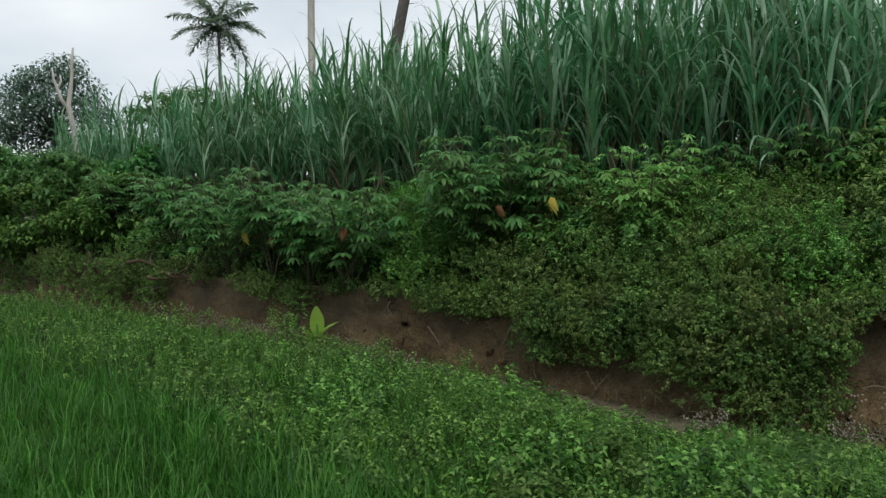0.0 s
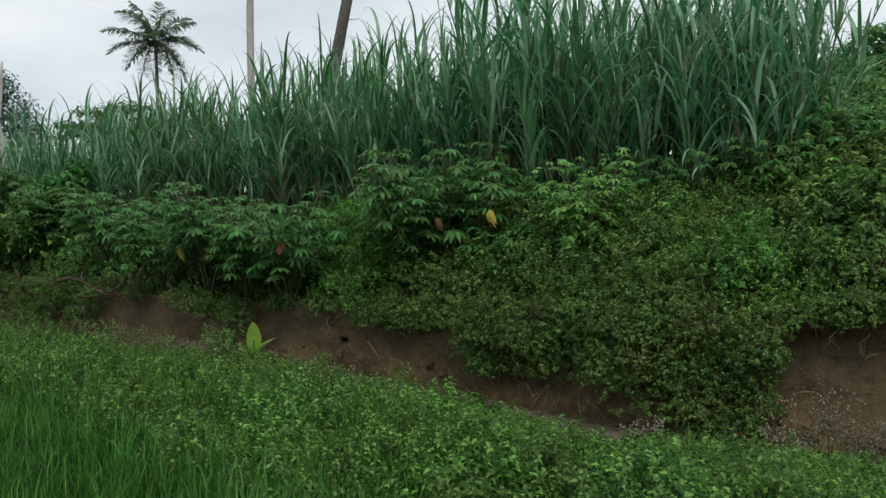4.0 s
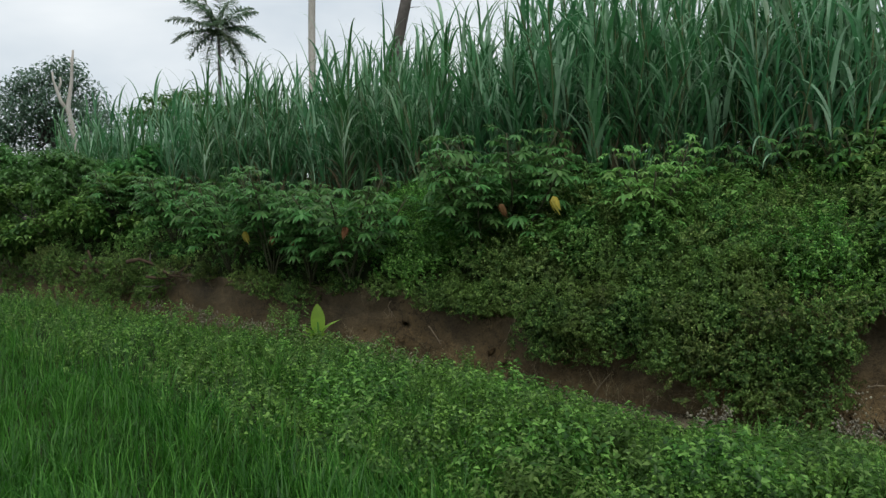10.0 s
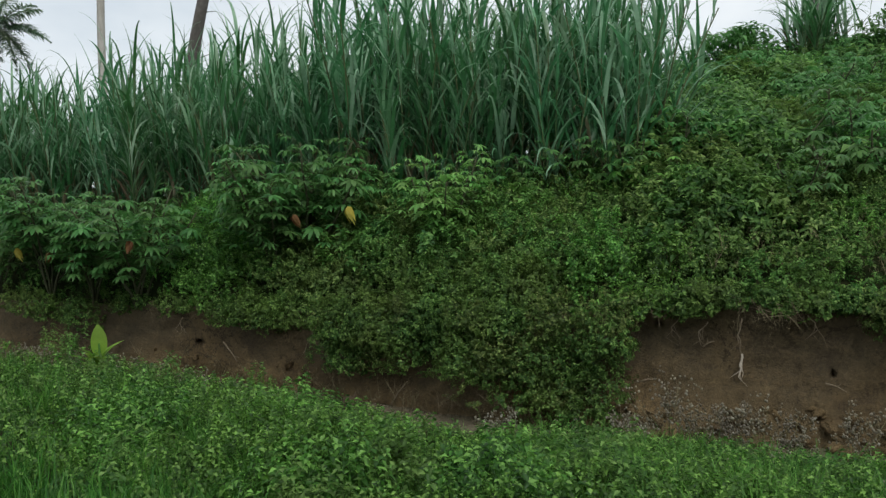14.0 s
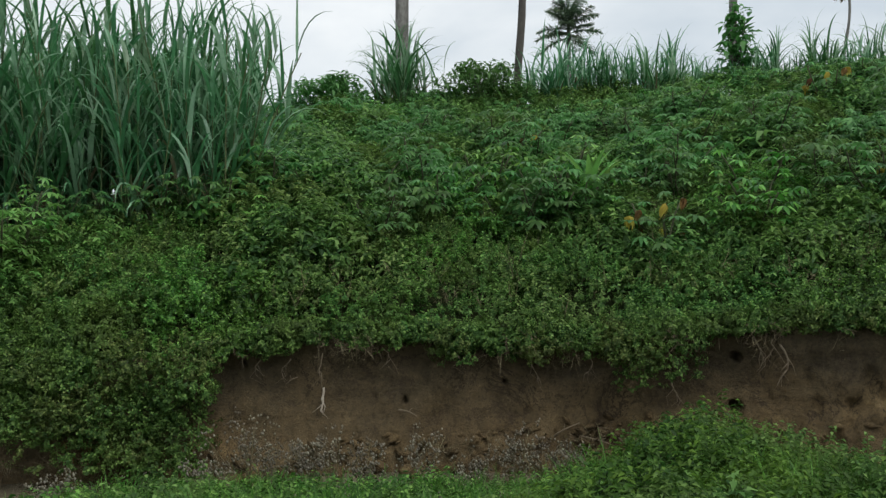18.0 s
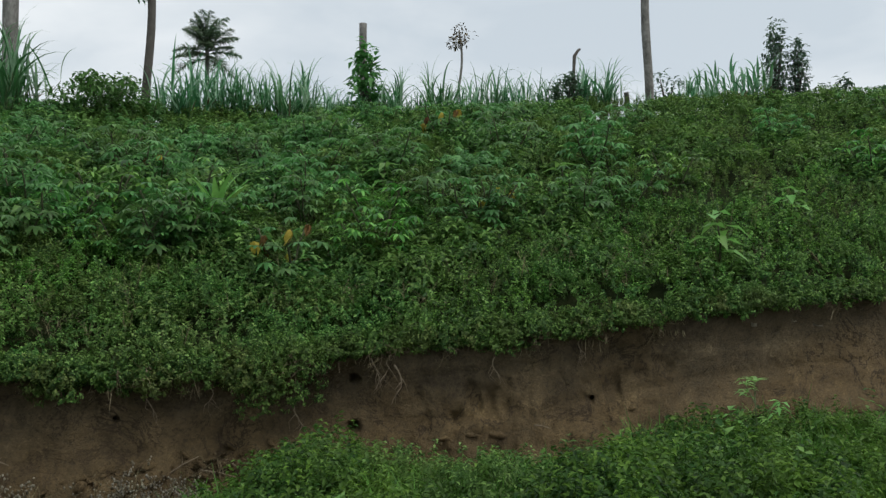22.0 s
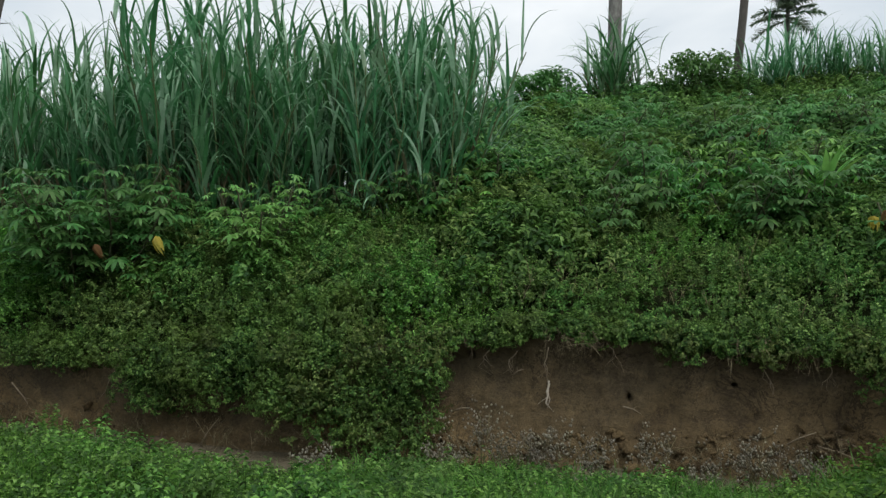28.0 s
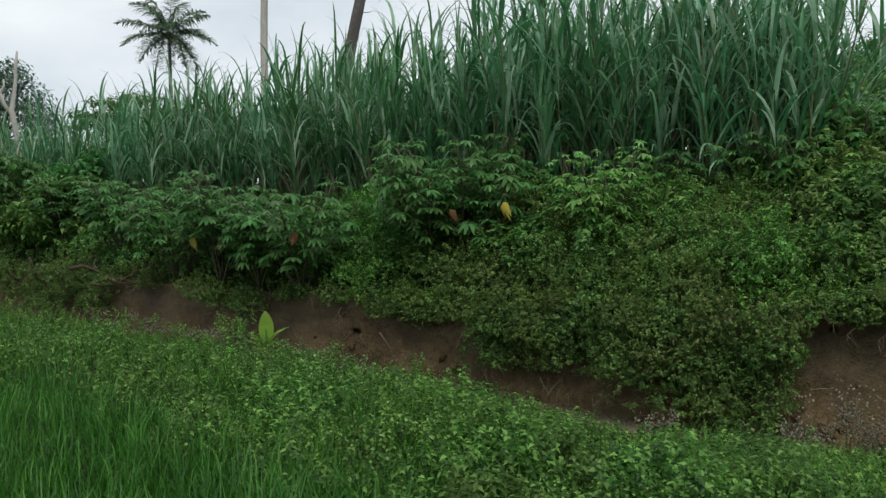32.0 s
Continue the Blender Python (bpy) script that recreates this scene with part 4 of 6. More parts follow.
kind = np.where((az > -22.5) & (az < -16) & (s < 1.2) & (pick < 0.75), 2, kind)
kind = np.where((az > -6) & (s < 1.0) & (pick < 0.5), 3, kind)
paz, px, py, ps = on_hill(9000, -56, 0.5, 0.05, 2.7, 0.85)
growth((px, py), (x, y), wide, tall, kind, [
    ("creeper", WEED_SMALL, M_COVER, (0.6, 1.1), "green creeper heaped in mounds round the cassava"),
    ("bank_top_weeds", WEED_MID, M_SLOPE, (0.7, 1.2), "green weeds in mounds on top of the bank"),
    ("olive_weeds", WEED_SMALL, M_OLIVE, (0.7, 1.2), "dull brownish weeds among the creeper on the bank"),
    ("fresh_weeds", WEED_SMALL, M_VERGE, (0.6, 1.1), "patch of bright fresh green weeds on the bank edge")], open_side=0.38)

# rank weeds that grow among the elephant grass
az, x, y, s = on_hill(120, -56, 1, 2.6, 8.5, 1.0)
paz, px, py, ps = on_hill(2800, -56, 1, 2.3, 8.5, 1.5)
growth((px, py), (x, y), rng.uniform(0.4, 0.8, len(x)), rng.uniform(0.15, 0.5, len(x)) * np.interp(az, [-46, -30], [2.2, 1.0]), np.zeros(len(x), int), [
    ("stand_weeds", WEED_LONG, M_SLOPE, (0.9, 1.4), "tall weeds growing among the elephant grass")])

def lumps(name, az, d, z, big, per, material, size, label):
    """Cushions of creeper that bulge out towards the open side, their shoots standing off the outside."""
    n = len(az) * per
    c_az, c_d, c_z, c_r = (np.repeat(v, per) for v in (np.radians(az), d, z, big))
    a, el = rng.uniform(-1.7, 1.7, n), np.arcsin(rng.uniform(-0.45, 1, n))
    r = c_r * rng.uniform(0.75, 1.12, n)
    toward = c_az + np.pi + a
    p = np.stack([c_d * np.sin(c_az) + r * np.cos(el) * np.sin(toward), c_d * np.cos(c_az) + r * np.cos(el) * np.cos(toward), c_z + r * np.sin(el)], 1)
    tilt = np.clip((np.pi / 2 - el) * 0.68 + rng.normal(0, 0.25, n), 0, 2.6)
    stuff(name, scatter(WEED_SMALL, p, rng.uniform(0, 6.28, n), tilt, -toward + rng.normal(0, 0.5, n), rng.uniform(*size, n)), material, label, "creeper")


# creepers that hang in lumps from the rim of the bank over the mud
HANG_AZ = [-54, -47, -43.5, -41.5, -38.5, -37.5, -34, -32.5, -30, -28, -25.5, -20, -18.5, -14, -13.2, -11.6, -10.5, -4, -0.2, 0.4, 6, 20, 27.6, 29, 31.2, 32.8, 46, 58, 70]
HANG = [0.8, 0.75, 0.6, 0.1, 0.12, 0.45, 0.4, 0.15, 0.1, 0.12, 0.28, 0.32, 0.6, 0.72, 0.25, 0.25, 0.75, 0.9, 0.85, 0.05, 0.07, 0.1, 0.1, 0.42, 0.5, 0.07, 0.06, 0.04, 0.04]
az = np.concatenate([rng.uniform(-54, 0.3, 560), rng.uniform(0.3, 70, 340)])
hang = np.interp(az, HANG_AZ, HANG) * np.where(az < 0.4, 0.75 + 0.5 * vnoise(az * 0.9, az * 0, 41), np.where((az > 27.6) & (az < 32.8), 1.05, 0.2 + 2.6 * vnoise(az * 0.7, az * 0, 41) ** 2))
keep = (rng.uniform(0, 1, len(az)) < np.interp(az, [-44, -42, -28, -25, 0, 1], [0.3, 0.02, 0.02, 0.25, 0.25, 0.6]) + hang) & ~((az > 8.3) & (az < 9.7))
az, hang = az[keep], hang[keep]
_, zb1, zt1, _, _, _, _ = land(az)
q = rng.uniform(0, 1, len(az))
z = zt1 + 0.06 - q * hang * (zt1 - zb1)
big = rng.uniform(0.1, 0.24, len(az)) * np.interp(hang, [0.05, 0.4], [0.55, 1.0])
d = face_d(az, np.clip((z - zb1) / (zt1 - zb1), 0, 1)) - np.interp(hang, [0.05, 0.6], [0.0, 0.22]) * np.sin(np.clip(0.4 + 0.6 * q, 0, 1) * 2.9) * (0.6 + 0.8 * vnoise(az * 0.8, q * 3, 42))
dull = vnoise(az * 0.5, q * 2, 45) > 0.7
lumps("hanging_creeper", az[~dull], d[~dull], z[~dull], big[~dull], 29, M_COVER, (0.5, 0.95), "green creeper hanging in cushions over the mud bank")
lumps("hanging_creeper", az[dull], d[dull], z[dull], big[dull], 29, M_OLIVE, (0.5, 0.95), "dull brownish creeper hanging over the mud bank")

# the heaps of creeper above the rim
az, x, y, s = on_hill(250, -28, 0.6, 0.05, 1.9, 1.2)
d = np.hypot(x, y)
big = rng.uniform(0.18, 0.4, len(az))
z = height(x, y) + rng.uniform(-0.05, 0.22, len(az)) * np.interp(s, [0, 0.5, 1.9], [0.6, 1.3, 0.7])
pick = vnoise(az * 0.35, s * 1.3, 47)
fresh = (az < -23) | ((az > -5) & (s < 0.9) & (pick > 0.45))
dull = ~fresh & (((az > -22) & (az < -16.5) & (s < 1.0)) | ((az > -9) & (az < -3) & (s > 0.35)) | (pick > 0.7))
for w, material, label in ((fresh, M_VERGE, "fresh bright green creeper heaped on the bank edge"), (dull, M_OLIVE, "dull olive creeper heaped on the bank edge"), (~fresh & ~dull, M_COVER, "green creeper heaped on the bank edge")):
    lumps("creeper_heap", az[w], d[w], z[w], big[w], 46, material, (0.55, 1.05), label)

# the same along the rim under the hillside
az, x, y, s = on_hill(440, 0.4, 70, 0.02, 2.3, 1.3)
keep = ~((az > 8.2) & (az < 9.8) & (s < 0.4))
az, x, y, s = az[keep], x[keep], y[keep], s[keep]
d = np.hypot(x, y)
big = rng.uniform(0.14, 0.32, len(az)) * np.interp(s, [0, 0.6], [0.7, 1])
z = height(x, y) + rng.uniform(-0.05, 0.25, len(az)) * np.interp(s, [0, 0.5], [0.3, 1])
pick = fbm(az * 0.22, s * 0.9, 48)
fresh = ((az < 6) & (s < 0.8)) | ((az > 36) & (pick > 0.5))
dull = ~fresh & (pick > 0.5)
for w, material, label in ((fresh, M_VERGE, "fresh bright green weeds along the bank rim"), (dull, M_OLIVE, "dull olive weeds along the bank rim"), (~fresh & ~dull, M_COVER, "small-leaved green weeds along the bank rim")):
    lumps("rim_cushion", az[w], d[w], z[w], big[w], 29, material, (0.55, 1.1), label)

# verge between the field and the ditch


def rice_edge(x):
    return np.where(x < 0, 2.75 - 0.41 * x, 2.75 - 0.9 * x)


def in_verge(n, az0, az1, near):
    az = rng.uniform(az0, az1, n)
    dv1 = land(az)[3] + 0.12
    d = near + (dv1 - near) * rng.uniform(0, 1, n) ** 0.8
    return az, d * np.sin(np.radians(az)), d * np.cos(np.radians(az)), d


az, x, y, d = in_verge(20000, -56, 70, 3.0)
keep = (y > rice_edge(x) - 0.3) & (d < 24)
az, x, y, d = az[keep], x[keep], y[keep], d[keep]
caz, cx, cy, cd = in_verge(420, -56, 70, 3.4)
on = (cy > rice_edge(cx)) & (cd < 22) & ((cd < land(caz)[3] - 0.3) | (caz < -30) | (caz > 31))
caz, cx, cy = caz[on], cx[on], cy[on]
wide = rng.uniform(0.2, 0.5, len(cx))
tall = rng.uniform(0.08, 0.3, len(cx)) * np.interp(caz, [-50, -30, -15, 3, 22, 32, 60], [1.4, 1.5, 1.1, 0.6, 0.5, 1.3, 1.2])
pick = rng.uniform(0, 1, len(cx))
growth((x, y), (cx, cy), wide, tall, np.where(caz > 27, np.where(pick < np.interp(caz, [40, 52], [0.35, 0.12]), 2, 3), np.where(pick < 0.62, 0, np.where(pick < 0.84, 1, 2))), [
    ("verge_weeds", verge_sprigs, M_VERGE, (0.75, 1.4), "bright green low weeds on the verge of the ditch"),
    ("verge_weeds", verge_broad, M_VERGE, (0.7, 1.3), "broader-leaved green weeds on the verge of the ditch"),
    ("verge_weeds", verge_broad, M_SLOPE, (0.7, 1.2), "leafy weeds on the verge of the ditch"),
    ("verge_weeds", verge_broad, M_BUSH, (0.8, 1.4), "dark green leafy weeds on the verge of the ditch")], deep=0.9, lift=0.0, open_side=0.15, bare=np.where(az > 30, 3, 0))


def blade_tuft(seed, count, tall, width, spread=0.03):
    r = np.random.default_rng(seed)
    return join([ribbon((r.normal(0, spread), r.normal(0, spread), 0), r.uniform(0, 6.28), abs(r.normal(0.2, 0.2)), r.uniform(0.7, 2.8), tall * r.uniform(0.6, 1.1), width * r.uniform(0.7, 1.2), 3, 0.0, 2.4) for _ in range(count)])


rice_tufts = [blade_tuft(400 + k, 8, 0.4, 0.009, 0.045) for k in range(8)]
az, x, y, d = in_verge(7000, -58, 70, 3.2)
keep = (y > rice_edge(x) - 0.4) & (d < 16) & (fbm(x * 0.8, y * 0.8, 61) > 0.38)
az, x, y, d = az[keep], x[keep], y[keep], d[keep]
n = len(az)
stuff("verge_grass", scatter(rice_tufts, np.stack([x, y, height(x, y)], 1), rng.uniform(0, 6.28, n), abs(rng.normal(0.1, 0.15, n)), rng.uniform(0, 6.28, n), rng.uniform(0.55, 1.05, n)), M_GRASS, "fresh green grass tufts among the verge weeds", "grass")

# rice field
n = 12500
az = rng.uniform(-64, 12, n)
d = 1.9 + 12 * rng.uniform(0, 1, n) ** 1.7
x, y = d * np.sin(np.radians(az)), d * np.cos(np.radians(az))
keep = y < rice_edge(x) + 0.35 * (fbm(x * 1.5, y * 1.5, 71) - 0.4)
x, y = x[keep], y[keep]
n = len(x)
stuff("rice", scatter(rice_tufts, np.stack([x, y, height(x, y)], 1), rng.uniform(0, 6.28, n), abs(rng.normal(0.08, 0.1, n)), rng.uniform(0, 6.28, n), rng.uniform(0.55, 1.1, n) * (0.8 + 0.4 * fbm(x, y, 73))), M_RICE, "young green rice standing in the paddy field", "rice")

# ---- trees ----


def frond(r, base, yaw, rise, bend, length, leaflets=56, leaf=0.55):
    """A pinnate palm frond: its rib, and narrow leaflets that hang on both sides."""
    t = np.linspace(0, 1, 9)
    th = (np.pi / 2 - rise) + bend * t ** 1.3
    step = length / 8
    o = np.concatenate([[0], np.cumsum(np.sin(th[:-1])) * step])
    u = np.concatenate([[0], np.cumsum(np.cos(th[:-1])) * step])
    pts = np.stack([base[0] + np.cos(yaw) * o, base[1] + np.sin(yaw) * o, base[2] + u], 1)
    rib = tube(pts, 0.03 * (1 - 0.85 * t), 4, False)
    blades = []
    for k in range(leaflets):
        q = 0.12 + 0.88 * k / leaflets
        p = np.array([np.interp(q, t, pts[:, j]) for j in range(3)])
        ln = leaf * np.sin(np.pi * (0.12 + 0.8 * q)) * r.uniform(0.8, 1.15)
        for side in (1, -1):
            blades.append(ribbon(p, yaw + side * r.uniform(0.7, 1.3), r.uniform(1.2, 1.8), r.uniform(0.4, 1.5), ln, leaf * 0.11, 3, 0.0))
    return rib, join(blades)


def palm(az, d, crown_z, crown_r, trunk_r, label, seed, lean=0.3, count=22, leaf=1.0, droop=1.3, low_high=(-0.65, 1.2), stack=0.0):
    r = np.random.default_rng(seed)
    ob = new("coconut_palm")
    x, y, z = at(az, d, -0.1)
    ob.matrix_basis = pose(x, y, z)
    h = crown_z - z
    t = np.linspace(0, 1, 14)
    pts = np.stack([lean * np.sin(t * 2.2), 0 * t, h * t], 1)
    part("trunk", tube(pts, trunk_r * (1.25 - 0.55 * t), 9), M_BARK, ob, smooth=True)
    for k in range(count):
        rise = np.interp(k / (count - 1), [0, 1], low_high) + r.normal(0, 0.1)
        rib, bl = frond(r, pts[-1] - (0, 0, stack * (1 - k / (count - 1))), k * 2.4, rise, r.uniform(0.7, 1.0) * droop, crown_r * r.uniform(0.85, 1.1) * (1 - 0.3 * min(stack, 1) * k / count), leaf=leaf)
        f = part("frond", bl, M_HAZED_PALM, ob)
        part("rib", rib, M_CULM, f)
    nuts = [(np.array([np.cos(a) * 0.22, np.sin(a) * 0.22, -0.25 - 0.1 * (k % 2)])) for k, a in enumerate(np.linspace(0, 5.2, 6))]
    for q in nuts:
        t5 = np.linspace(0, 1, 5)
        part("coconut", tube([pts[-1] + q + (0, 0, 0.22 * (u - 0.5)) for u in t5], [0.03, 0.1, 0.12, 0.1, 0.02], 7), M_CASSAVA_STEM, ob, smooth=True)
    return tagged(ob, label, "palm tree")


palm(-38.4, 65, 13.0, 3.7, 0.15, "tall slender coconut palm with drooping fronds against the sky", 11, count=21, leaf=1.15, droop=1.1, low_high=(-0.8, 1.3))
palm(23.8, 42, 12.3, 1.9, 0.12, "young coconut palm rising behind the hill crest", 12, count=24, leaf=0.6, droop=0.8, lean=0.1, low_high=(-0.2, 1.5), stack=1.1)


def trunk(name, az, d, top_z, r0, r1, material, label, lean_deg=0.0, wobble=0.05, seed=0, category="tree trunk"):
    r = np.random.default_rng(seed)
    ob = new(name)
    x, y, z = at(az, d, -0.15)
    ob.matrix_basis = pose(x, y, z, 0, 0, -az)
    h = top_z - z
    t = np.linspace(0, 1, 16)
    k = math.tan(radians(lean_deg))
    pts = np.stack([k * h * t + wobble * np.sin(t * 7 + seed), 0.3 * wobble * np.cos(t * 5), h * t], 1)
    rad = r0 + (r1 - r0) * t + r.normal(0, 0.02 * r0, 16)
    part("trunk", tube(pts, rad, 12), material, ob, smooth=True)
    return tagged(ob, label, category), pts


def leaf_cloud(r, centre, size, count, leaf, wide=0.5):
    """Leaves in a loose, uneven clump."""
    n = count
    q = r.normal(0, 1, (n, 3))
    q /= np.linalg.norm(q, axis=1)[:, None]
    p = np.asarray(centre) + q * (np.asarray(size) * (r.uniform(0.15, 1, (n, 1)) ** 0.5))
    return [turned(oval_leaf(leaf * r.uniform(0.7, 1.3), leaf * wide, 0.2), r.uniform(0, 6.28), r.uniform(-0.9, 0.6), c) for c in p]


trunk("tree_trunk", -32.55, 33, 14, 0.15, 0.12, M_PALEWOOD, "thin pale bare trunk rising above the tall grass", 0.6, seed=1)
dark, dpts = trunk("leaning_tree", -28.75, 24.0, 11.2, 0.18, 0.13, M_DARKBARK, "leaning dark grey trunk with dead twigs above the grass", 10.0, seed=2)
tw = np.random.default_rng(5)
for k in range(6):
    b = dpts[5 + k % 4]
    e = b + np.array([tw.uniform(-0.9, 0.6), tw.uniform(-0.2, 0.2), tw.uniform(0.1, 0.9)])
    m2 = (b + e) / 2 + tw.normal(0, 0.08, 3)
    part("twig", join([tube([b, m2, e], [0.022, 0.014, 0.005], 5), tube([m2, m2 + tw.normal(0, 0.3, 3)], [0.009, 0.003], 4)]), M_DARKBARK, dark)
trunk("tree_trunk", 13.0, 18.5, 13, 0.15, 0.13, M_BARK, "straight grey mottled trunk on the crest", 0.3, 0.02, seed=3)
tr2, p2 = trunk("pollard_tree", 20.9, 17.3, 8.4, 0.085, 0.07, M_DARKBARK, "slim dark trunk with lichen and a tuft of leaves", 0.5, 0.05, seed=4)
r5 = np.random.default_rng(44)
part("foliage", join(leaf_cloud(r5, p2[12] + (0, 0, 0.1), (0.45, 0.4, 0.28), 150, 0.13) + leaf_cloud(r5, p2[10] + (-0.2, 0, -0.2), (0.2, 0.2, 0.2), 30, 0.11)), M_HAZED_TREE, tr2)
trunk("cut_trunk", 34.7, 19.5, 7.0, 0.085, 0.085, M_BARK, "pale grey trunk cut off flat at its top", -0.8, 0.01, seed=6)
tr3, p3 = trunk("tree_trunk", 53.6, 18.0, 8.5, 0.092, 0.078, M_BARK, "straight grey trunk standing on the hill crest", -1.0, 0.03, seed=7)
part("foliage", join(leaf_cloud(r5, p3[12] + (-0.22, 0, -0.25), (0.16, 0.15, 0.12), 30, 0.1)), M_HAZED_TREE, tr3)
trunk("stump", 52.4, 18.3, 5.1, 0.06, 0.05, M_DARKBARK, "short dark broken stump on the crest", -6, 0.01, seed=8, category="stump")

# slender flowering sapling
sap, p4 = trunk("sapling", 41.1, 18.0, 6.45, 0.035, 0.02, M_BARK, "slender sapling with sparse pinkish leaves at its top", 0.5, 0.05, seed=9, category="sapling")
tops = []
for k in range(7):
    tops += leaf_cloud(r5, p4[-1 - k % 3] + (r5.uniform(-0.28, 0.28), r5.uniform(-0.2, 0.2), r5.uniform(-0.25, 0.3)), (0.2, 0.18, 0.17), 26, 0.1, 0.4)
part("foliage", join(tops), M_STRAW, sap)
low = []
for k in range(5):
    low += leaf_cloud(r5, p4[3 + k] * (1, 1, 0.6) + (r5.uniform(-0.3, 0.3), 0, 0), (0.25, 0.25, 0.25), 26, 0.14, 0.3)
part("lower_foliage", join(low), M_SLOPE, sap)


def shrub(name, az, d, tall, wide, label, material, seed, leaf=0.13, clumps=9, per=45, leaf_wide=0.5, cone=False, lift=0.0):
    r = np.random.default_rng(seed)
    ob = new(name)
    x, y, z = at(az, d, lift - 0.05)
    ob.matrix_basis = pose(x, y, z)
    lv = []
    for k in range(clumps):
        q = (k + 0.6) / clumps
        rad = wide * (1.05 - q if cone else 0.35 + 0.65 * math.sin(math.pi * min(q * 0.8 + 0.15, 1)))
        a = k * 2.4
        c = np.array([math.cos(a) * rad * 0.6, math.sin(a) * rad * 0.6, tall * (0.25 + 0.72 * q)])
        part("branch", tube([(0, 0, 0), (c[0] * 0.3, c[1] * 0.3, c[2] * 0.55), c], [0.03, 0.02, 0.006], 5), M_DARKBARK, ob)
        lv += leaf_cloud(r, c, (rad * 0.62, rad * 0.62, tall * 0.16), per, leaf, leaf_wide)
    part("foliage", join(lv), material, ob)
    return tagged(ob, label, "shrub" if tall < 2.5 else "tree")


shrub("shrub", 18.4, 16.4, 1.1, 0.92, "dark green bush on the hill crest", M_CASSAVA, 61, 0.15, 15, 120, 0.4)
shrub("shrub", 8.3, 16.4, 0.95, 0.9, "dark leafy bush at the crest beside the tall grass", M_CASSAVA, 62, 0.17, 12, 130, 0.4)
shrub("shrub", 34.9, 17.0, 1.65, 0.33, "upright shrub with big glossy green leaves", M_CASSAVA, 63, 0.24, 13, 22, 0.45)
sh = shrub("shrub", 48.4, 17.3, 1.0, 0.42, "dark bush round a hooked dead stem on the crest", M_HAZED_TREE, 64, 0.13, 9, 50)
part("dead_stem", tube([(0.15, 0, 0.3), (0.18, 0, 1.15), (0.2, 0, 1.4), (0.3, 0, 1.52), (0.36, 0, 1.56)], [0.035, 0.03, 0.04, 0.03, 0.025], 6), M_DARKBARK, sh)
shrub("cypress", 61.3, 21.5, 2.6, 0.34, "dark upright leafy tree on the crest", M_HAZED_TREE, 65, 0.12, 20, 60, 0.5)
shrub("cypress", 62.6, 21.5, 2.15, 0.26, "dark narrow leafy tree on the crest", M_HAZED_TREE, 66, 0.12, 18, 50, 0.5)
shrub("shrub", 64.9, 20.5, 1.0, 0.55, "low bush on the hill crest", M_HAZED_TREE, 67, 0.15, 8, 40)
shrub("shrub", 67.1, 20.5, 0.7, 0.5, "low bush on the hill crest", M_HAZED_TREE, 68, 0.15, 8, 40)
shrub("cypress", 68.9, 22.5, 2.4, 0.5, "dark upright leafy tree on the crest", M_HAZED_TREE, 69, 0.14, 15, 38, 0.5)
shrub("shrub", 54.7, 18.5, 1.1, 0.45, "small umbrella-shaped shrub on the crest", M_HAZED_TREE, 70, 0.16, 7, 20, 0.35)

# maize row
maize = grass_clump("maize_plant", 171, 2, 1.1, 0.06, "pale green maize plant in a row on the crest", "maize", leaves_each=7, blade=0.55, width=0.05)
placed(maize, 56.3, 18.9, 0, 1)
for k in range(22):
    tagged(copied(maize, 55.9 + k * 0.24 + rng.uniform(-0.1, 0.1), 18.8 + rng.uniform(-0.5, 0.8), rng.uniform(0, 360), rng.uniform(0.75, 1.15)), group="maize on the crest")
tagged(maize, group="maize on the crest")


def crown_tree(name, az, d, base_lift, crown_z, wide, tall, label, seed, clumps=34, per=60, leaf=0.5, material=M_HAZED_TREE):
    """A tree with a forked trunk and an uneven crown of leaf clumps."""
    r = np.random.default_rng(seed)
    ob = new(name)
    x, y, z = at(az, d, base_lift)
    ob.matrix_basis = pose(x, y, z, 0, 0, -az)
    hz = max(crown_z - z, 0.55)
    t = np.linspace(0, 1, 6)
    part("trunk", tube(np.stack([0.2 * np.sin(t * 4), 0 * t, hz * t], 1), (0.25 - 0.13 * t) * min(1.0, wide * 0.4), 8), M_DARKBARK, ob, smooth=True)
    lv = []
    for k in range(clumps):
        q = r.normal(0, 1, 3)
        q /= np.linalg.norm(q)
        c = np.array([q[0] * wide, q[1] * wide * 0.8, hz + q[2] * tall]) * (1, 1, 1) + r.normal(0, 0.08 * wide, 3)
        c[:2] *= (0.55 + 0.45 * r.uniform()) * (1.0 - 0.4 * q[2])
        part("limb", tube([(0, 0, hz * 0.75), (c + np.array((0, 0, hz * 0.75))) / 2, c], [0.012 * wide, 0.007 * wide, 0.003 * wide], 4), M_DARKBARK, ob)
        lv += leaf_cloud(r, c, (wide * 0.34, wide * 0.34, tall * 0.28), per, leaf, 0.5)
    part("crown", join(lv), material, ob)
    return tagged(ob, label, "tree")


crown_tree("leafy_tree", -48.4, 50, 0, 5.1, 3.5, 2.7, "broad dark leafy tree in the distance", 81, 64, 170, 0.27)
crown_tree("umbrella_tree", -40.1, 30, 0, 4.15, 2.2, 0.5, "flat-topped tree with large palmate leaves above the grass", 82, 52, 60, 0.2, M_CASSAVA)
crown_tree("bushy_tree", -51.5, 22, 0, 1.6, 1.5, 0.8, "rounded leafy bush at the end of the bank", 83, 40, 130, 0.17, M_CASSAVA)
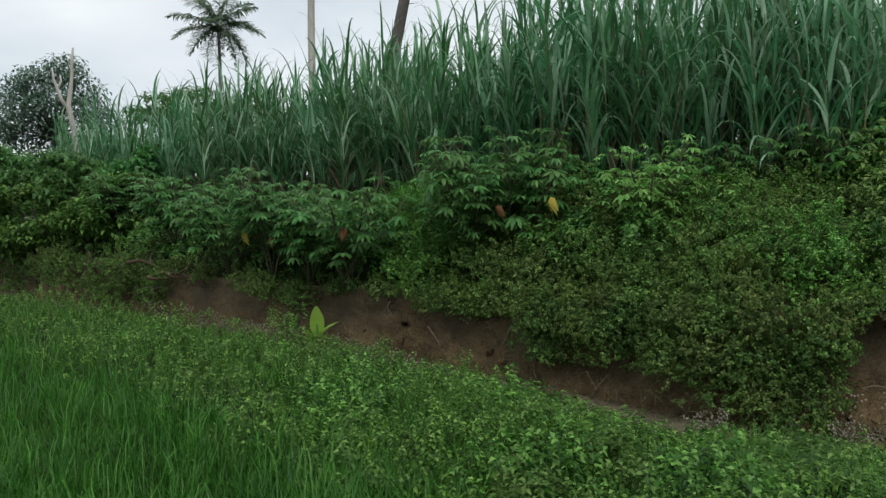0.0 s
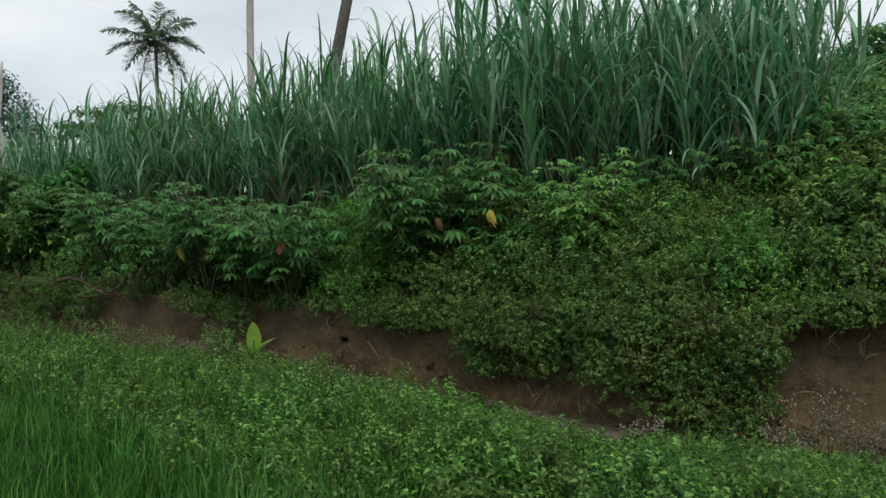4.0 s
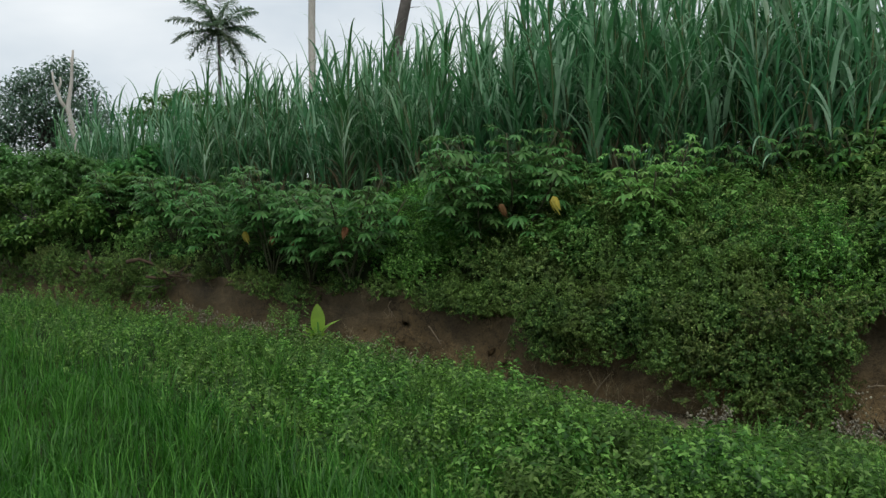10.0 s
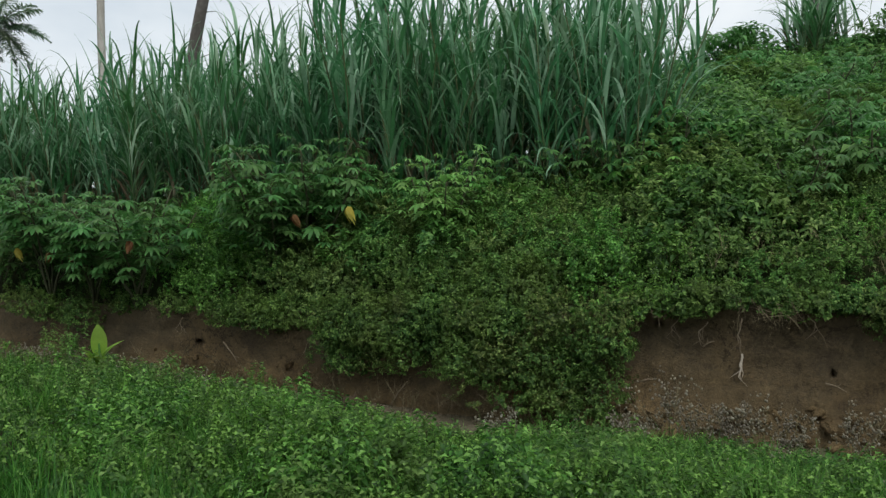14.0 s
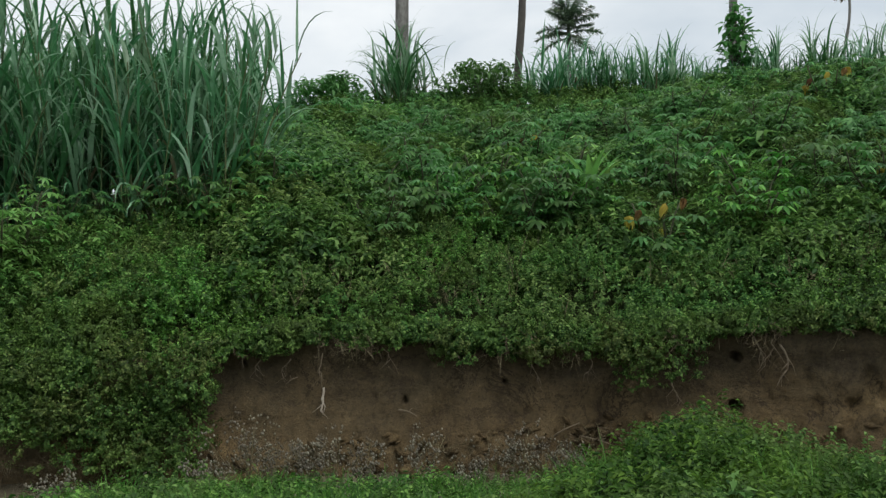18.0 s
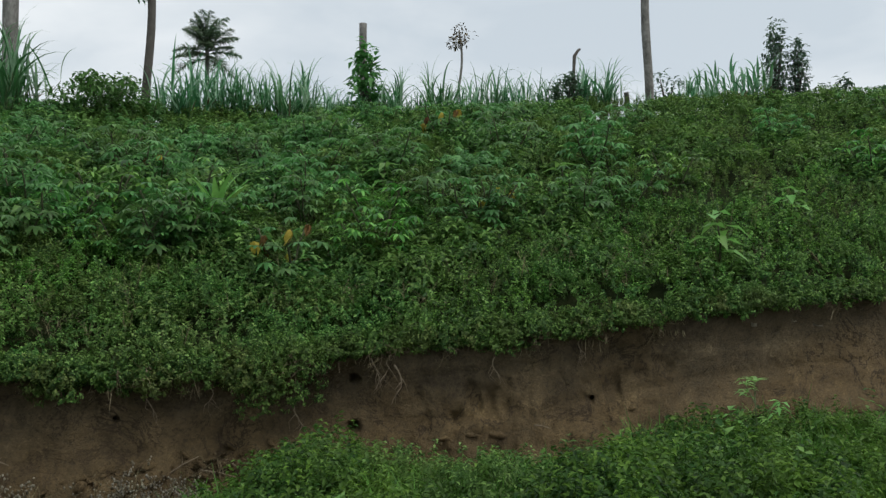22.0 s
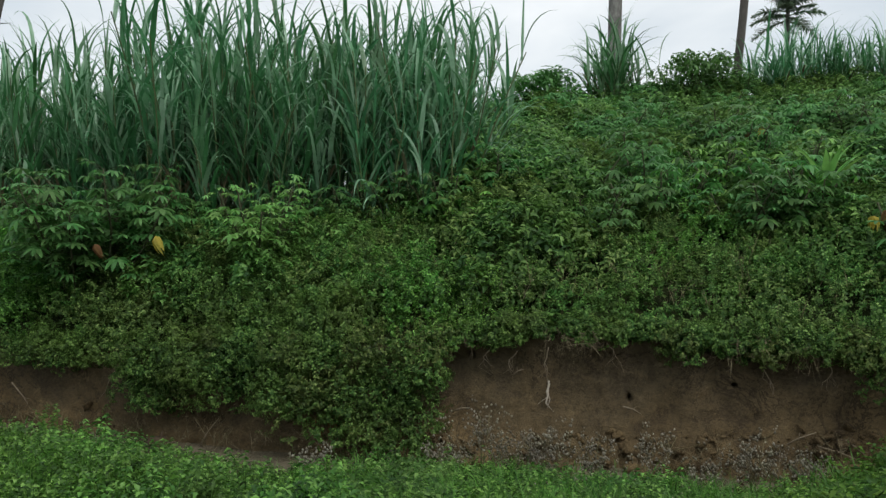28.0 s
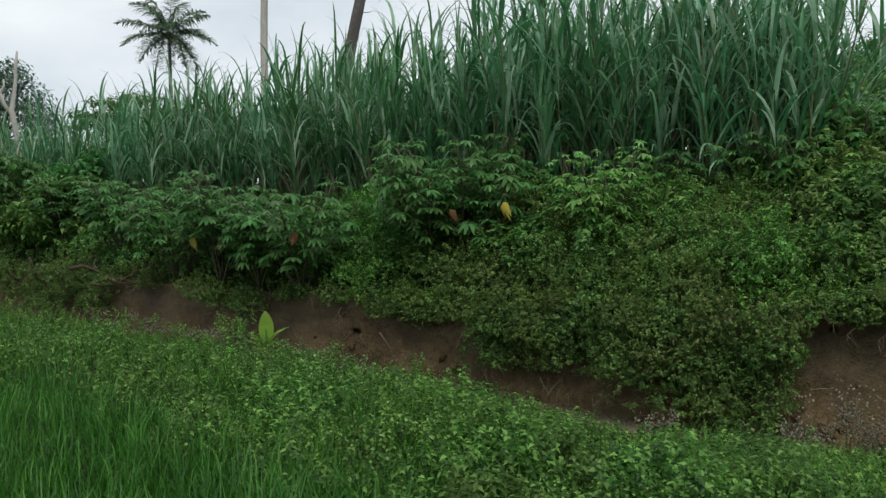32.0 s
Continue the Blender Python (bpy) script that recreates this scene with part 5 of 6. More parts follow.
crown_tree("bushy_tree", -48.6, 20.5, 0, 1.5, 1.3, 0.75, "leafy light green bush at the end of the tall grass", 84, 40, 130, 0.17, M_CASSAVA)
crown_tree("bushy_tree", -50.2, 18.6, 0, 1.0, 1.2, 0.6, "low spreading bush on the bank edge", 85, 40, 120, 0.15, M_COVER)
crown_tree("bushy_tree", -46.6, 18.4, 0, 1.4, 1.0, 0.6, "leafy green bush beside the tall grass", 86, 36, 120, 0.15, M_CASSAVA)
crown_tree("bushy_tree", -43.6, 18.2, 0, 1.7, 0.9, 0.7, "tall leafy bush with long leaves among the grass", 87, 36, 80, 0.2, M_CASSAVA)
crown_tree("bushy_tree", -45.6, 16.9, 0, 0.8, 0.9, 0.5, "low leafy bush hanging over the bank edge", 88, 30, 90, 0.14, M_COVER)

# forked dead tree
dead = new("dead_tree")
x, y, z = at(-47.3, 40, 0)
dead.matrix_basis = pose(x, y, z, 0, 0, 46.8)
h = 7.4 - z
part("trunk", tube([(0.16, 0, 0), (0.14, 0, h * 0.3), (0.05, 0, h * 0.45), (-0.15, 0, h * 0.62), (-0.06, 0, h * 0.7), (0.03, 0.03, h * 0.8), (0.06, 0, h * 0.9), (0.12, 0, h)], [0.16, 0.13, 0.12, 0.115, 0.085, 0.075, 0.06, 0.045], 9), M_PALEWOOD, dead, smooth=True)
part("limb", tube([(-0.1, 0, h * 0.58), (-0.42, 0.05, h * 0.66), (-0.56, 0.05, h * 0.73), (-0.7, 0.1, h * 0.8), (-0.72, 0.1, h * 0.85)], [0.09, 0.08, 0.065, 0.05, 0.035], 8), M_PALEWOOD, dead, smooth=True)
part("limb", tube([(-0.55, 0.05, h * 0.72), (-0.4, 0.1, h * 0.78), (-0.42, 0.1, h * 0.82)], [0.06, 0.045, 0.03], 6), M_PALEWOOD, dead, smooth=True)
part("limb", tube([(0.05, 0, h * 0.88), (0.02, 0.08, h * 0.95)], [0.05, 0.03], 6), M_PALEWOOD, dead, smooth=True)
tagged(dead, "bleached forked dead tree without bark", "dead tree")

# ---- single plants and things on the verge, the bank and the slope ----


def broad_blade(length, width, segs=8, curl=0.5):
    """A broad pointed leaf that stands up along +z and leans back towards +y, with a raised rib."""
    t = np.linspace(0, 1, segs + 1)
    w = width * np.sin(np.pi * np.clip(t * 0.93 + 0.05, 0, 1)) ** 0.7
    y, z = length * curl * t ** 2.2 * 0.6, length * t * (1 - 0.15 * curl * t)
    v = np.stack([np.stack([-w / 2, y - w * 0.18, z], 1), np.stack([0 * t, y, z], 1), np.stack([w / 2, y - w * 0.18, z], 1)], 1).reshape(-1, 3)
    f = []
    for k in range(segs):
        a = k * 3
        f += [(a, a + 1, a + 4), (a, a + 4, a + 3), (a + 1, a + 2, a + 5), (a + 1, a + 5, a + 4)]
    return v, np.array(f)


canna = new("canna_plant")
x, y, z = at(-33.8, 9.25, 0.12)
canna.matrix_basis = pose(x, y, z, 0, 0, 33.7)
part("stem", tube([(0, 0, -0.2), (0, 0, 0), (0.01, 0, 0.2), (0, 0, 0.34)], [0.022, 0.018, 0.014, 0.008], 7), M_GRASS, canna, smooth=True)
for k, (yaw, pitch, ln, wd, zz) in enumerate([(0.1, 0.0, 0.36, 0.16, 0.18), (1.9, -0.2, 0.17, 0.08, 0.0), (-1.7, -0.25, 0.17, 0.08, 0.0), (2.9, -0.8, 0.28, 0.1, 0.06), (0.9, -0.9, 0.28, 0.1, 0.05)]):
    v, f = broad_blade(ln, wd, curl=0.25 if k == 0 else 0.7)
    m = rot_z(np.array(yaw)) @ rot_x(np.array(pitch))
    part("leaf", (v @ m.T + np.array((0, 0, zz)), f), M_BROADLEAF, canna, smooth=True)
for k in range(9):
    v, f = broad_blade(0.26 + 0.03 * (k % 4), 0.085, curl=0.7)
    part("leaf", (v @ (rot_z(np.array(k * 0.72)) @ rot_x(np.array(-0.28 - 0.14 * (k % 3)))).T + np.array((0, 0, 0.03 + 0.012 * k)), f), M_BROADLEAF, canna, smooth=True)
tagged(canna, "bright green canna-like plant with one upright broad leaf", "plant")

log = new("log")
x, y, z = at(-49.0, 16.2, 0.2)
log.matrix_basis = pose(x, y, z, 0, 0, -35)
part("wood", tube([(-0.6, 0, 0), (-0.2, 0.03, 0.02), (0.3, 0.0, 0.0), (0.6, 0.02, 0.03)], [0.05, 0.06, 0.055, 0.04], 9), M_DARKBARK, log, smooth=True)
tagged(log, "dark fallen log lying at the foot of the bank", "log")

# dead branches that lie tangled on the edge of the bank under the cassava
for k, (az, z, ln, tilt, thick) in enumerate([(-43.4, 0.34, 0.9, 8, 0.034), (-42.4, 0.25, 0.8, -14, 0.025), (-41.9, 0.15, 0.6, 40, 0.02), (-42.8, 0.05, 0.7, -35, 0.022), (-46.6, 0.1, 0.9, 55, 0.02), (-47.3, 0.0, 0.8, 35, 0.018)]):
    ob = new("dead_branch")
    x, y, zz = face_point(az, z, 0.12)
    ob.matrix_basis = pose(x, y, zz, 0, tilt, -az + 10 * (k % 3))
    rb = np.random.default_rng(920 + k)
    t = np.linspace(0, 1, 6)
    pts = np.stack([ln * (t - 0.5), 0.08 * np.sin(t * 6 + k), 0.06 * np.sin(t * 7 + 2 * k)], 1)
    part("wood", tube(pts, thick * (1 - 0.5 * t), 7), M_STUB, ob, smooth=True)
    for j in (2, 3, 4):
        e = pts[j] + rb.normal(0, 0.12, 3)
        part("twig", tube([pts[j], (pts[j] + e) / 2 + rb.normal(0, 0.02, 3), e], [thick * 0.4, thick * 0.3, thick * 0.12], 5), M_DARKBARK, ob)
    tagged(ob, "dark dead branch lying on the edge of the bank", "branch", "dead branches on the bank")

stub = new("wooden_stub")
x, y, z = at(-17.9, 8.35, 0)
stub.matrix_basis = pose(x, y, -0.62, 0, 4, 15)
part("wood", tube([(0, 0, 0), (0.01, 0, 0.12), (0, 0.01, 0.25)], [0.1, 0.095, 0.08], 10), M_STUB, stub, smooth=True)
part("splinter", tube([(0.03, 0, 0.22), (0.04, 0.0, 0.31)], [0.03, 0.006], 5), M_STUB, stub)
tagged(stub, "short rotten stub standing in the muddy water", "stump")


def hanging_root(az, z_top, length, thick, material, label, seed, out=0.05, sway=0.04):
    r = np.random.default_rng(seed)
    ob = new("root")
    x, y, z = face_point(az, z_top, out)
    ob.matrix_basis = pose(x, y, z, 0, 0, -az)
    t = np.linspace(0, 1, 8)
    pts = np.stack([sway * np.sin(t * 5 + seed) + r.normal(0, 0.006, 8), -0.02 * t, -length * t], 1)
    part("strand", tube(pts, thick * (1.1 - 0.7 * t), 5), material, ob)
    for k in range(3):
        b = pts[2 + k]
        part("rootlet", tube([b, b + (r.uniform(-0.06, 0.06), -0.02, -0.07), b + (r.uniform(-0.1, 0.1), -0.02, -0.15)], [thick * 0.5, thick * 0.35, thick * 0.15], 4), material, ob)
    return tagged(ob, label, "root")


hanging_root(8.3, 0.24, 0.23, 0.011, M_PALEROOT, "pale peeled root hanging down the mud bank", 1, 0.06, 0.006)
hanging_root(8.25, 0.55, 0.34, 0.006, M_ROOT, "thin brown root hanging from the bank rim", 2, 0.06, 0.01)
for k, (az, z, ln, th) in enumerate([(22.6, 0.5, 0.3, 0.006), (36.6, 0.72, 0.3, 0.008), (38.0, 0.66, 0.36, 0.009), (37.2, 0.7, 0.24, 0.006), (5.9, 0.5, 0.2, 0.006), (4.2, 0.5, 0.15, 0.006), (44.5, 0.72, 0.25, 0.006), (31.6, 0.3, 0.25, 0.008), (12.5, 0.6, 0.2, 0.005), (26.0, 0.5, 0.22, 0.005), (-20.5, 0.2, 0.35, 0.008), (-12.6, 0.2, 0.3, 0.006), (-28.5, 0.2, 0.25, 0.006), (50.0, 0.85, 0.2, 0.006), (17.2, 0.6, 0.2, 0.005)]):
    hanging_root(az, z, ln, th, M_ROOT, "thin brown root hanging from the bank rim", 10 + k)


def stick(az, z, length, tilt, label, material=M_ROOT, thick=0.008, out=0.03):
    ob = new("stick")
    x, y, zz = face_point(az, z, out)
    ob.matrix_basis = pose(x, y, zz, 0, tilt, -az)
    part("twig", tube([(-length / 2, 0, 0), (0, -0.01, 0.015), (length / 2, 0, 0)], [thick, thick * 0.9, thick * 0.5], 5), material, ob)
    part("spur", tube([(0, -0.01, 0.015), (length * 0.12, -0.03, 0.06)], [thick * 0.6, thick * 0.2], 4), material, ob)
    tagged(ob, label, "stick")


for k, (az, z, ln, tilt) in enumerate([(2.4, -0.05, 0.16, -12), (14.0, 0.0, 0.18, 20), (24.5, -0.15, 0.3, -30), (26.8, -0.22, 0.35, 15), (28.0, -0.2, 0.3, 40), (6.3, 0.3, 0.12, -30), (47.5, 0.1, 0.15, 10), (-25.5, -0.2, 0.4, 60), (-14.5, -0.35, 0.3, -55)]):
    stick(az, z, ln, tilt, "dry brown twig stuck in the mud bank", out=0.06)

# scraps of pale litter
for az, z, w, h in ((63.9, 0.93, 0.1, 0.022), (60.3, 1.42, 0.07, 0.05), (62.6, 0.98, 0.05, 0.02)):
    ob = new("litter_scrap")
    x, y, zz = face_point(az, z, 0.03) if z < 1.1 else at(az, 9.25, 0.3)
    ob.matrix_basis = pose(x, y, zz, 25, 10, -az)
    v = np.array([(-w / 2, 0, 0), (-w * 0.1, -0.012, h * 0.1), (w / 2, 0.0, 0.01), (-w / 2, 0.006, h), (0, -0.015, h * 0.9), (w * 0.42, 0.008, h * 0.8), (-w / 2, 0.004, 0), (-w * 0.1, -0.008, h * 0.1), (w / 2, 0.004, 0.01), (-w / 2, 0.01, h), (0, -0.011, h * 0.9), (w * 0.42, 0.012, h * 0.8)])
    f = np.array([(0, 1, 4), (0, 4, 3), (1, 2, 5), (1, 5, 4), (6, 10, 7), (6, 9, 10), (7, 11, 8), (7, 10, 11), (0, 3, 9), (0, 9, 6), (2, 8, 11), (2, 11, 5)])
    part("film", (v, f), M_FLOWER, ob)
    tagged(ob, "crumpled scrap of whitish plastic litter", "litter")


def straw_tuft(az, z, label, hang=True, count=26, length=0.3, seed=0, out=0.06, material=M_STRAW):
    r = np.random.default_rng(seed)
    ob = new("dry_grass")
    x, y, zz = face_point(az, z, out)
    ob.matrix_basis = pose(x, y, zz, 0, 0, -az)
    bl = []
    for _ in range(count):
        v, f = ribbon((r.normal(0, 0.09), r.normal(0, 0.02), 0), -np.pi / 2 + r.normal(0, 0.9), r.uniform(0.1, 0.5), r.uniform(1.0, 2.6), length * r.uniform(0.5, 1.1), 0.008, 4, 0.1)
        if hang:
            v = v * (1, 1, -1)
        bl.append((v, f))
    part("foliage", join(bl), material, ob)
    tagged(ob, label, "dry grass")


straw_tuft(-5.7, -0.28, "withered dark brown grass tuft at the water's edge", False, 30, 0.28, 1, 0.1, M_BROWN)
for k, (az, z) in enumerate([(36.4, 0.75), (37.6, 0.78), (35.0, 0.7), (24.0, 0.52), (46.0, 0.8), (50.5, 0.86), (18.5, 0.56), (11.0, 0.64), (1.5, 0.55), (56.0, 0.93), (28.0, 0.5)]):
    straw_tuft(az, z, "dry brown grass and rootlets hanging from the bank rim", True, 9, rng.uniform(0.1, 0.22), 20 + k, 0.06, M_STRAW)
for k, (az, d) in enumerate([(-22.0, 9.4), (-19.5, 8.9), (-14.0, 8.3), (-10.0, 7.95), (-27.0, 10.0), (-30.5, 10.6)]):
    straw_tuft(az, -0.42, "dry brown grass at the foot of the bank", False, 16, 0.26, 40 + k, 0.25)


def flower_weed(az, d, tall, label, seed, stems=5, sprays=3, head=0.007, material=M_FLOWER, leafmat=M_STRAW, lift=0.0):
    """A thin branching weed: each stem ends in side twigs that carry sprays of tiny pale flowers."""
    r = np.random.default_rng(seed)
    ob = new("flowering_weed")
    x, y, z = at(az, d, lift - 0.02)
    ob.matrix_basis = pose(x, y, z, 0, 0, r.uniform(0, 360))
    lv = []
    for s in range(stems):
        a, reach, h = r.uniform(0, 6.28), tall * r.uniform(0.1, 0.42), tall * r.uniform(0.65, 1.0)
        tip = np.array([np.cos(a) * reach, np.sin(a) * reach, h])
        wood = [tube([(0, 0, 0), tip * (0.35, 0.35, 0.55), tip], [0.0045, 0.0035, 0.002], 4)]
        spray = []
        for k in range(sprays):
            b = tip * (0.62 + 0.38 * k / sprays)
            e = b + np.array([r.normal(0, 0.16), r.normal(0, 0.16), r.uniform(0.1, 0.3)]) * tall * 0.55
            wood.append(tube([b, e], [0.002, 0.0015], 3, False))
            for _ in range(5):
                c = e + r.normal(0, tall * 0.035, 3)
                q = head * r.uniform(0.6, 1.2)
                spray.append(tube([c - (0, 0, q), c, c + (0, 0, q)], [q * 0.3, q, q * 0.4], 4))
        for k in range(5):
            b = tip * (0.2 + 0.1 * k)
            lv.append(turned(oval_leaf(0.05, 0.025), r.uniform(0, 6.28), r.uniform(-0.5, 0.5), b))
        st = part("stem", join(wood), leafmat, ob)
        tagged(part("flower", join(spray), material, st), "sprays of tiny pale flowers", kind="stuff")
    part("foliage", join(lv), leafmat if leafmat is not M_STRAW else M_SLOPE, ob)
    tagged(ob, label, "weed", "flowering weeds by the ditch")


for k, (az, d, tall) in enumerate([(3.7, 6.42, 0.62), (5.2, 6.45, 0.42), (9.4, 6.4, 0.48), (11.2, 6.4, 0.36), (15.0, 6.45, 0.5), (21.6, 6.5, 0.52), (23.2, 6.5, 0.42), (18.7, 6.45, 0.36), (-8.0, 6.2, 0.4), (1.0, 6.35, 0.34), (7.4, 6.4, 0.4), (25.0, 6.5, 0.34)]):
    flower_weed(az, d, tall + 0.12, "grey-white flowering weed on thin dry stems", 700 + k, 7, 6, 0.0095)
for k in range(46):
    az = rng.uniform(-45, 66)
    dv1 = float(land(az)[3])
    flower_weed(az, dv1 - rng.uniform(0.0, 1.6), rng.uniform(0.2, 0.38), "low green weed with tiny white flowers", 760 + k, 4, 2, 0.006, M_FLOWER, M_VERGE)

for k in range(22):
    az = -43.5 + 16.5 * k / 22 + rng.uniform(-0.4, 0.4)
    flower_weed(az, float(land(az)[3]) - rng.uniform(0.0, 0.35), rng.uniform(0.25, 0.4), "grey-white flowering weed on the lip of the ditch", 860 + k, 5, 4, 0.009)

# sapling beside the ditch
sp = new("ditch_sapling")
x, y, z = at(60.6, 7.35, -0.02)
sp.matrix_basis = pose(x, y, z)
r6 = np.random.default_rng(66)
part("stem", tube([(0, 0, 0), (0.02, 0, 0.35), (0, 0.01, 0.72)], [0.008, 0.006, 0.003], 5), M_CULM, sp)
for k in range(5):
    a, zz = k * 2.4, 0.25 + 0.09 * k
    tip = np.array([math.cos(a) * 0.2, math.sin(a) * 0.2, zz + 0.14])
    br = part("branch", tube([(0.01, 0, zz), tip], [0.004, 0.002], 4), M_CULM, sp)
    part("foliage", join([turned(oval_leaf(0.11, 0.035), r6.uniform(0, 6.28), r6.uniform(-0.3, 0.5), tip * (1, 1, 1) * q) for q in (0.85, 0.93, 1.0) for _ in range(3)]), M_CASSAVA_YOUNG, br)
part("foliage", join([turned(oval_leaf(0.12, 0.035), q * 1.05, 0.5, (0, 0, 0.7)) for q in range(6)]), M_CASSAVA_YOUNG, sp)
tagged(sp, "thin young sapling with narrow light green leaves", "sapling")

# plants that stand out on the slope
fern = new("fern")
x, y, z = at(25.9, 10.3, 0.1)
fern.matrix_basis = pose(x, y, z)
for k in range(12):
    v, f = ribbon((0, 0, 0.3), k * 2.4, 0.15 + 0.04 * k, 0.9, 0.75, 0.11, 7, 0.15)
    part("frond", (v, f), M_CASSAVA_YOUNG, fern)
tagged(fern, "light green arching broad-bladed plant on the slope", "plant")

for k, (az, s, size) in enumerate([(30.3, 1.35, 0.85), (40.1, 6.4, 0.9), (21.0, 4.5, 0.8), (44.0, 2.6, 0.7)]):
    c = cassava("yellowing_cassava_plant", 820 + k, 0.85, 3, 7, "cassava plant with hanging orange and yellow leaves", 0.35, 0.16)
    placed(c, az, float(land(az)[0]) + s, 30 * k, size * 1.35)
    for j in range(7):
        odd_leaf(c, YELLOWED if (j + k) % 2 else WITHERED, "withered_leaf", (0.25 * math.cos(j * 0.9), 0.25 * math.sin(j * 0.9), 0.45 + 0.05 * j), "orange withered leaf", 0.7, 51 * j)

for k, (az, s, size) in enumerate([(58.3, 0.7, 1.0), (48.5, 3.0, 0.9), (62.5, 1.6, 0.8), (36.5, 4.0, 0.9), (15.0, 2.4, 0.9)]):
    r7 = np.random.default_rng(840 + k)
    ob = new("broadleaf_plant")
    x, y, z = at(az, float(land(az)[0]) + s, 0.05)
    size = size * 1.5
    ob.matrix_basis = pose(x, y, z, 0, 0, 70 * k) @ Matrix.Diagonal((size, size, size, 1))
    part("stem", tube([(0, 0, 0), (0.02, 0, 0.3), (0, 0.02, 0.5)], [0.01, 0.008, 0.005], 5), M_CASSAVA_STEM, ob)
    for j in range(16):
        zz = 0.15 + 0.37 * j / 16
        part("leaf", turned(oval_leaf(0.2, 0.1, 0.3), j * 2.4, r7.uniform(-0.3, 0.4), (0.05 * math.cos(j), 0.05 * math.sin(j), zz)), M_CASSAVA_YOUNG, ob)
    tagged(ob, "weed with broad light green leaves on the slope", "plant")

# taller weeds on the hump beside the ditch
big_sprigs = [sprig(360 + k, 0.3, 5, 0.1, 0.5) for k in range(6)]
n = 520
az = rng.uniform(30.5, 71, n)
d = land(az)[3] - 0.1 - 1.9 * rng.uniform(0, 1, n)
keep = (fbm(az * 0.25, d * 1.2, 91) > 0.42) & ((az < 37.5) | (az > 49))
az, d = az[keep], d[keep]
n = len(az)
x, y = d * np.sin(np.radians(az)), d * np.cos(np.radians(az))
stuff("hump_weeds", scatter(big_sprigs, np.stack([x, y, height(x, y) + rng.uniform(-0.05, 0.16, n)], 1), rng.uniform(0, 6.28, n), abs(rng.normal(0.25, 0.3, n)), rng.uniform(0, 6.28, n), rng.uniform(0.6, 1.2, n)), M_SLOPE, "leafy green weeds on the hump beside the ditch", "weeds")
n = 620
az = np.where(rng.uniform(0, 1, n) < 0.6, rng.choice([27.0, 39.0, 47.0, 54.0, 56.5, 58.0, 64.0], n) + rng.normal(0, 1.3, n), rng.uniform(36, 70, n))
d = land(az)[3] - 0.7 + rng.normal(0, 0.45, n)
x, y = d * np.sin(np.radians(az)), d * np.cos(np.radians(az))
stuff("long_grass", scatter(rice_tufts, np.stack([x, y, height(x, y)], 1), rng.uniform(0, 6.28, n), abs(rng.normal(0.1, 0.15, n)), rng.uniform(0, 6.28, n), rng.uniform(0.9, 1.4, n)), M_GRASS, "long fresh green grass on the hump", "grass")

# a darker leafy bush at the edge of the ditch
n = 330
az = rng.uniform(30.8, 37.2, n)
d = land(az)[3] - rng.uniform(0.0, 0.7, n)
x, y = d * np.sin(np.radians(az)), d * np.cos(np.radians(az))
z = height(x, y) + 0.14 * np.sin(np.pi * np.clip((az - 30.4) / 7.0, 0, 1)) * rng.uniform(0.2, 1, n)
stuff("ditch_bush", scatter(big_sprigs, np.stack([x, y, z], 1), rng.uniform(0, 6.28, n), abs(rng.normal(0.4, 0.35, n)), rng.uniform(0, 6.28, n), rng.uniform(0.5, 0.95, n)), M_BUSH, "dark green leafy bush at the edge of the ditch", "bush")

# clods of mud that broke off the bank
clod_v, clod_f = tube([(0, 0, -0.45), (0, 0, -0.3), (0.05, 0, 0.1), (0, 0.05, 0.4), (0, 0, 0.45)], [0.1, 0.45, 0.55, 0.35, 0.05], 7)
clods = []
for k in range(5):
    r8 = np.random.default_rng(900 + k)
    clods.append((clod_v * r8.uniform(0.55, 1.4, clod_v.shape) * (1.2, 1, 0.5), clod_f))
n = 420
az = np.concatenate([rng.uniform(-44, 60, 120), rng.uniform(0, 31, 300)])
zb1, dbx = np.interp(az, BEARING, BANK_FOOT), np.interp(az, BEARING, BANK_D)
off = rng.uniform(0, 1, n) ** 1.5
d = face_d(az, np.clip(0.4 * (1 - off), 0, 1)) - 0.35 * off
x, y = d * np.sin(np.radians(az)), d * np.cos(np.radians(az))
z = np.maximum(zb1 - 0.1 + 0.38 * (1 - off), np.where(az < 27, -0.55, -9))
stuff("mud_clods", scatter(clods, np.stack([x, y, z], 1), rng.uniform(0, 6.28, n), rng.uniform(0, 1.2, n), rng.uniform(0, 6.28, n), 0.025 + 0.12 * rng.uniform(0, 1, n) ** 3), M_MUD, "crumbled clods of brown mud at the foot of the bank", "mud")

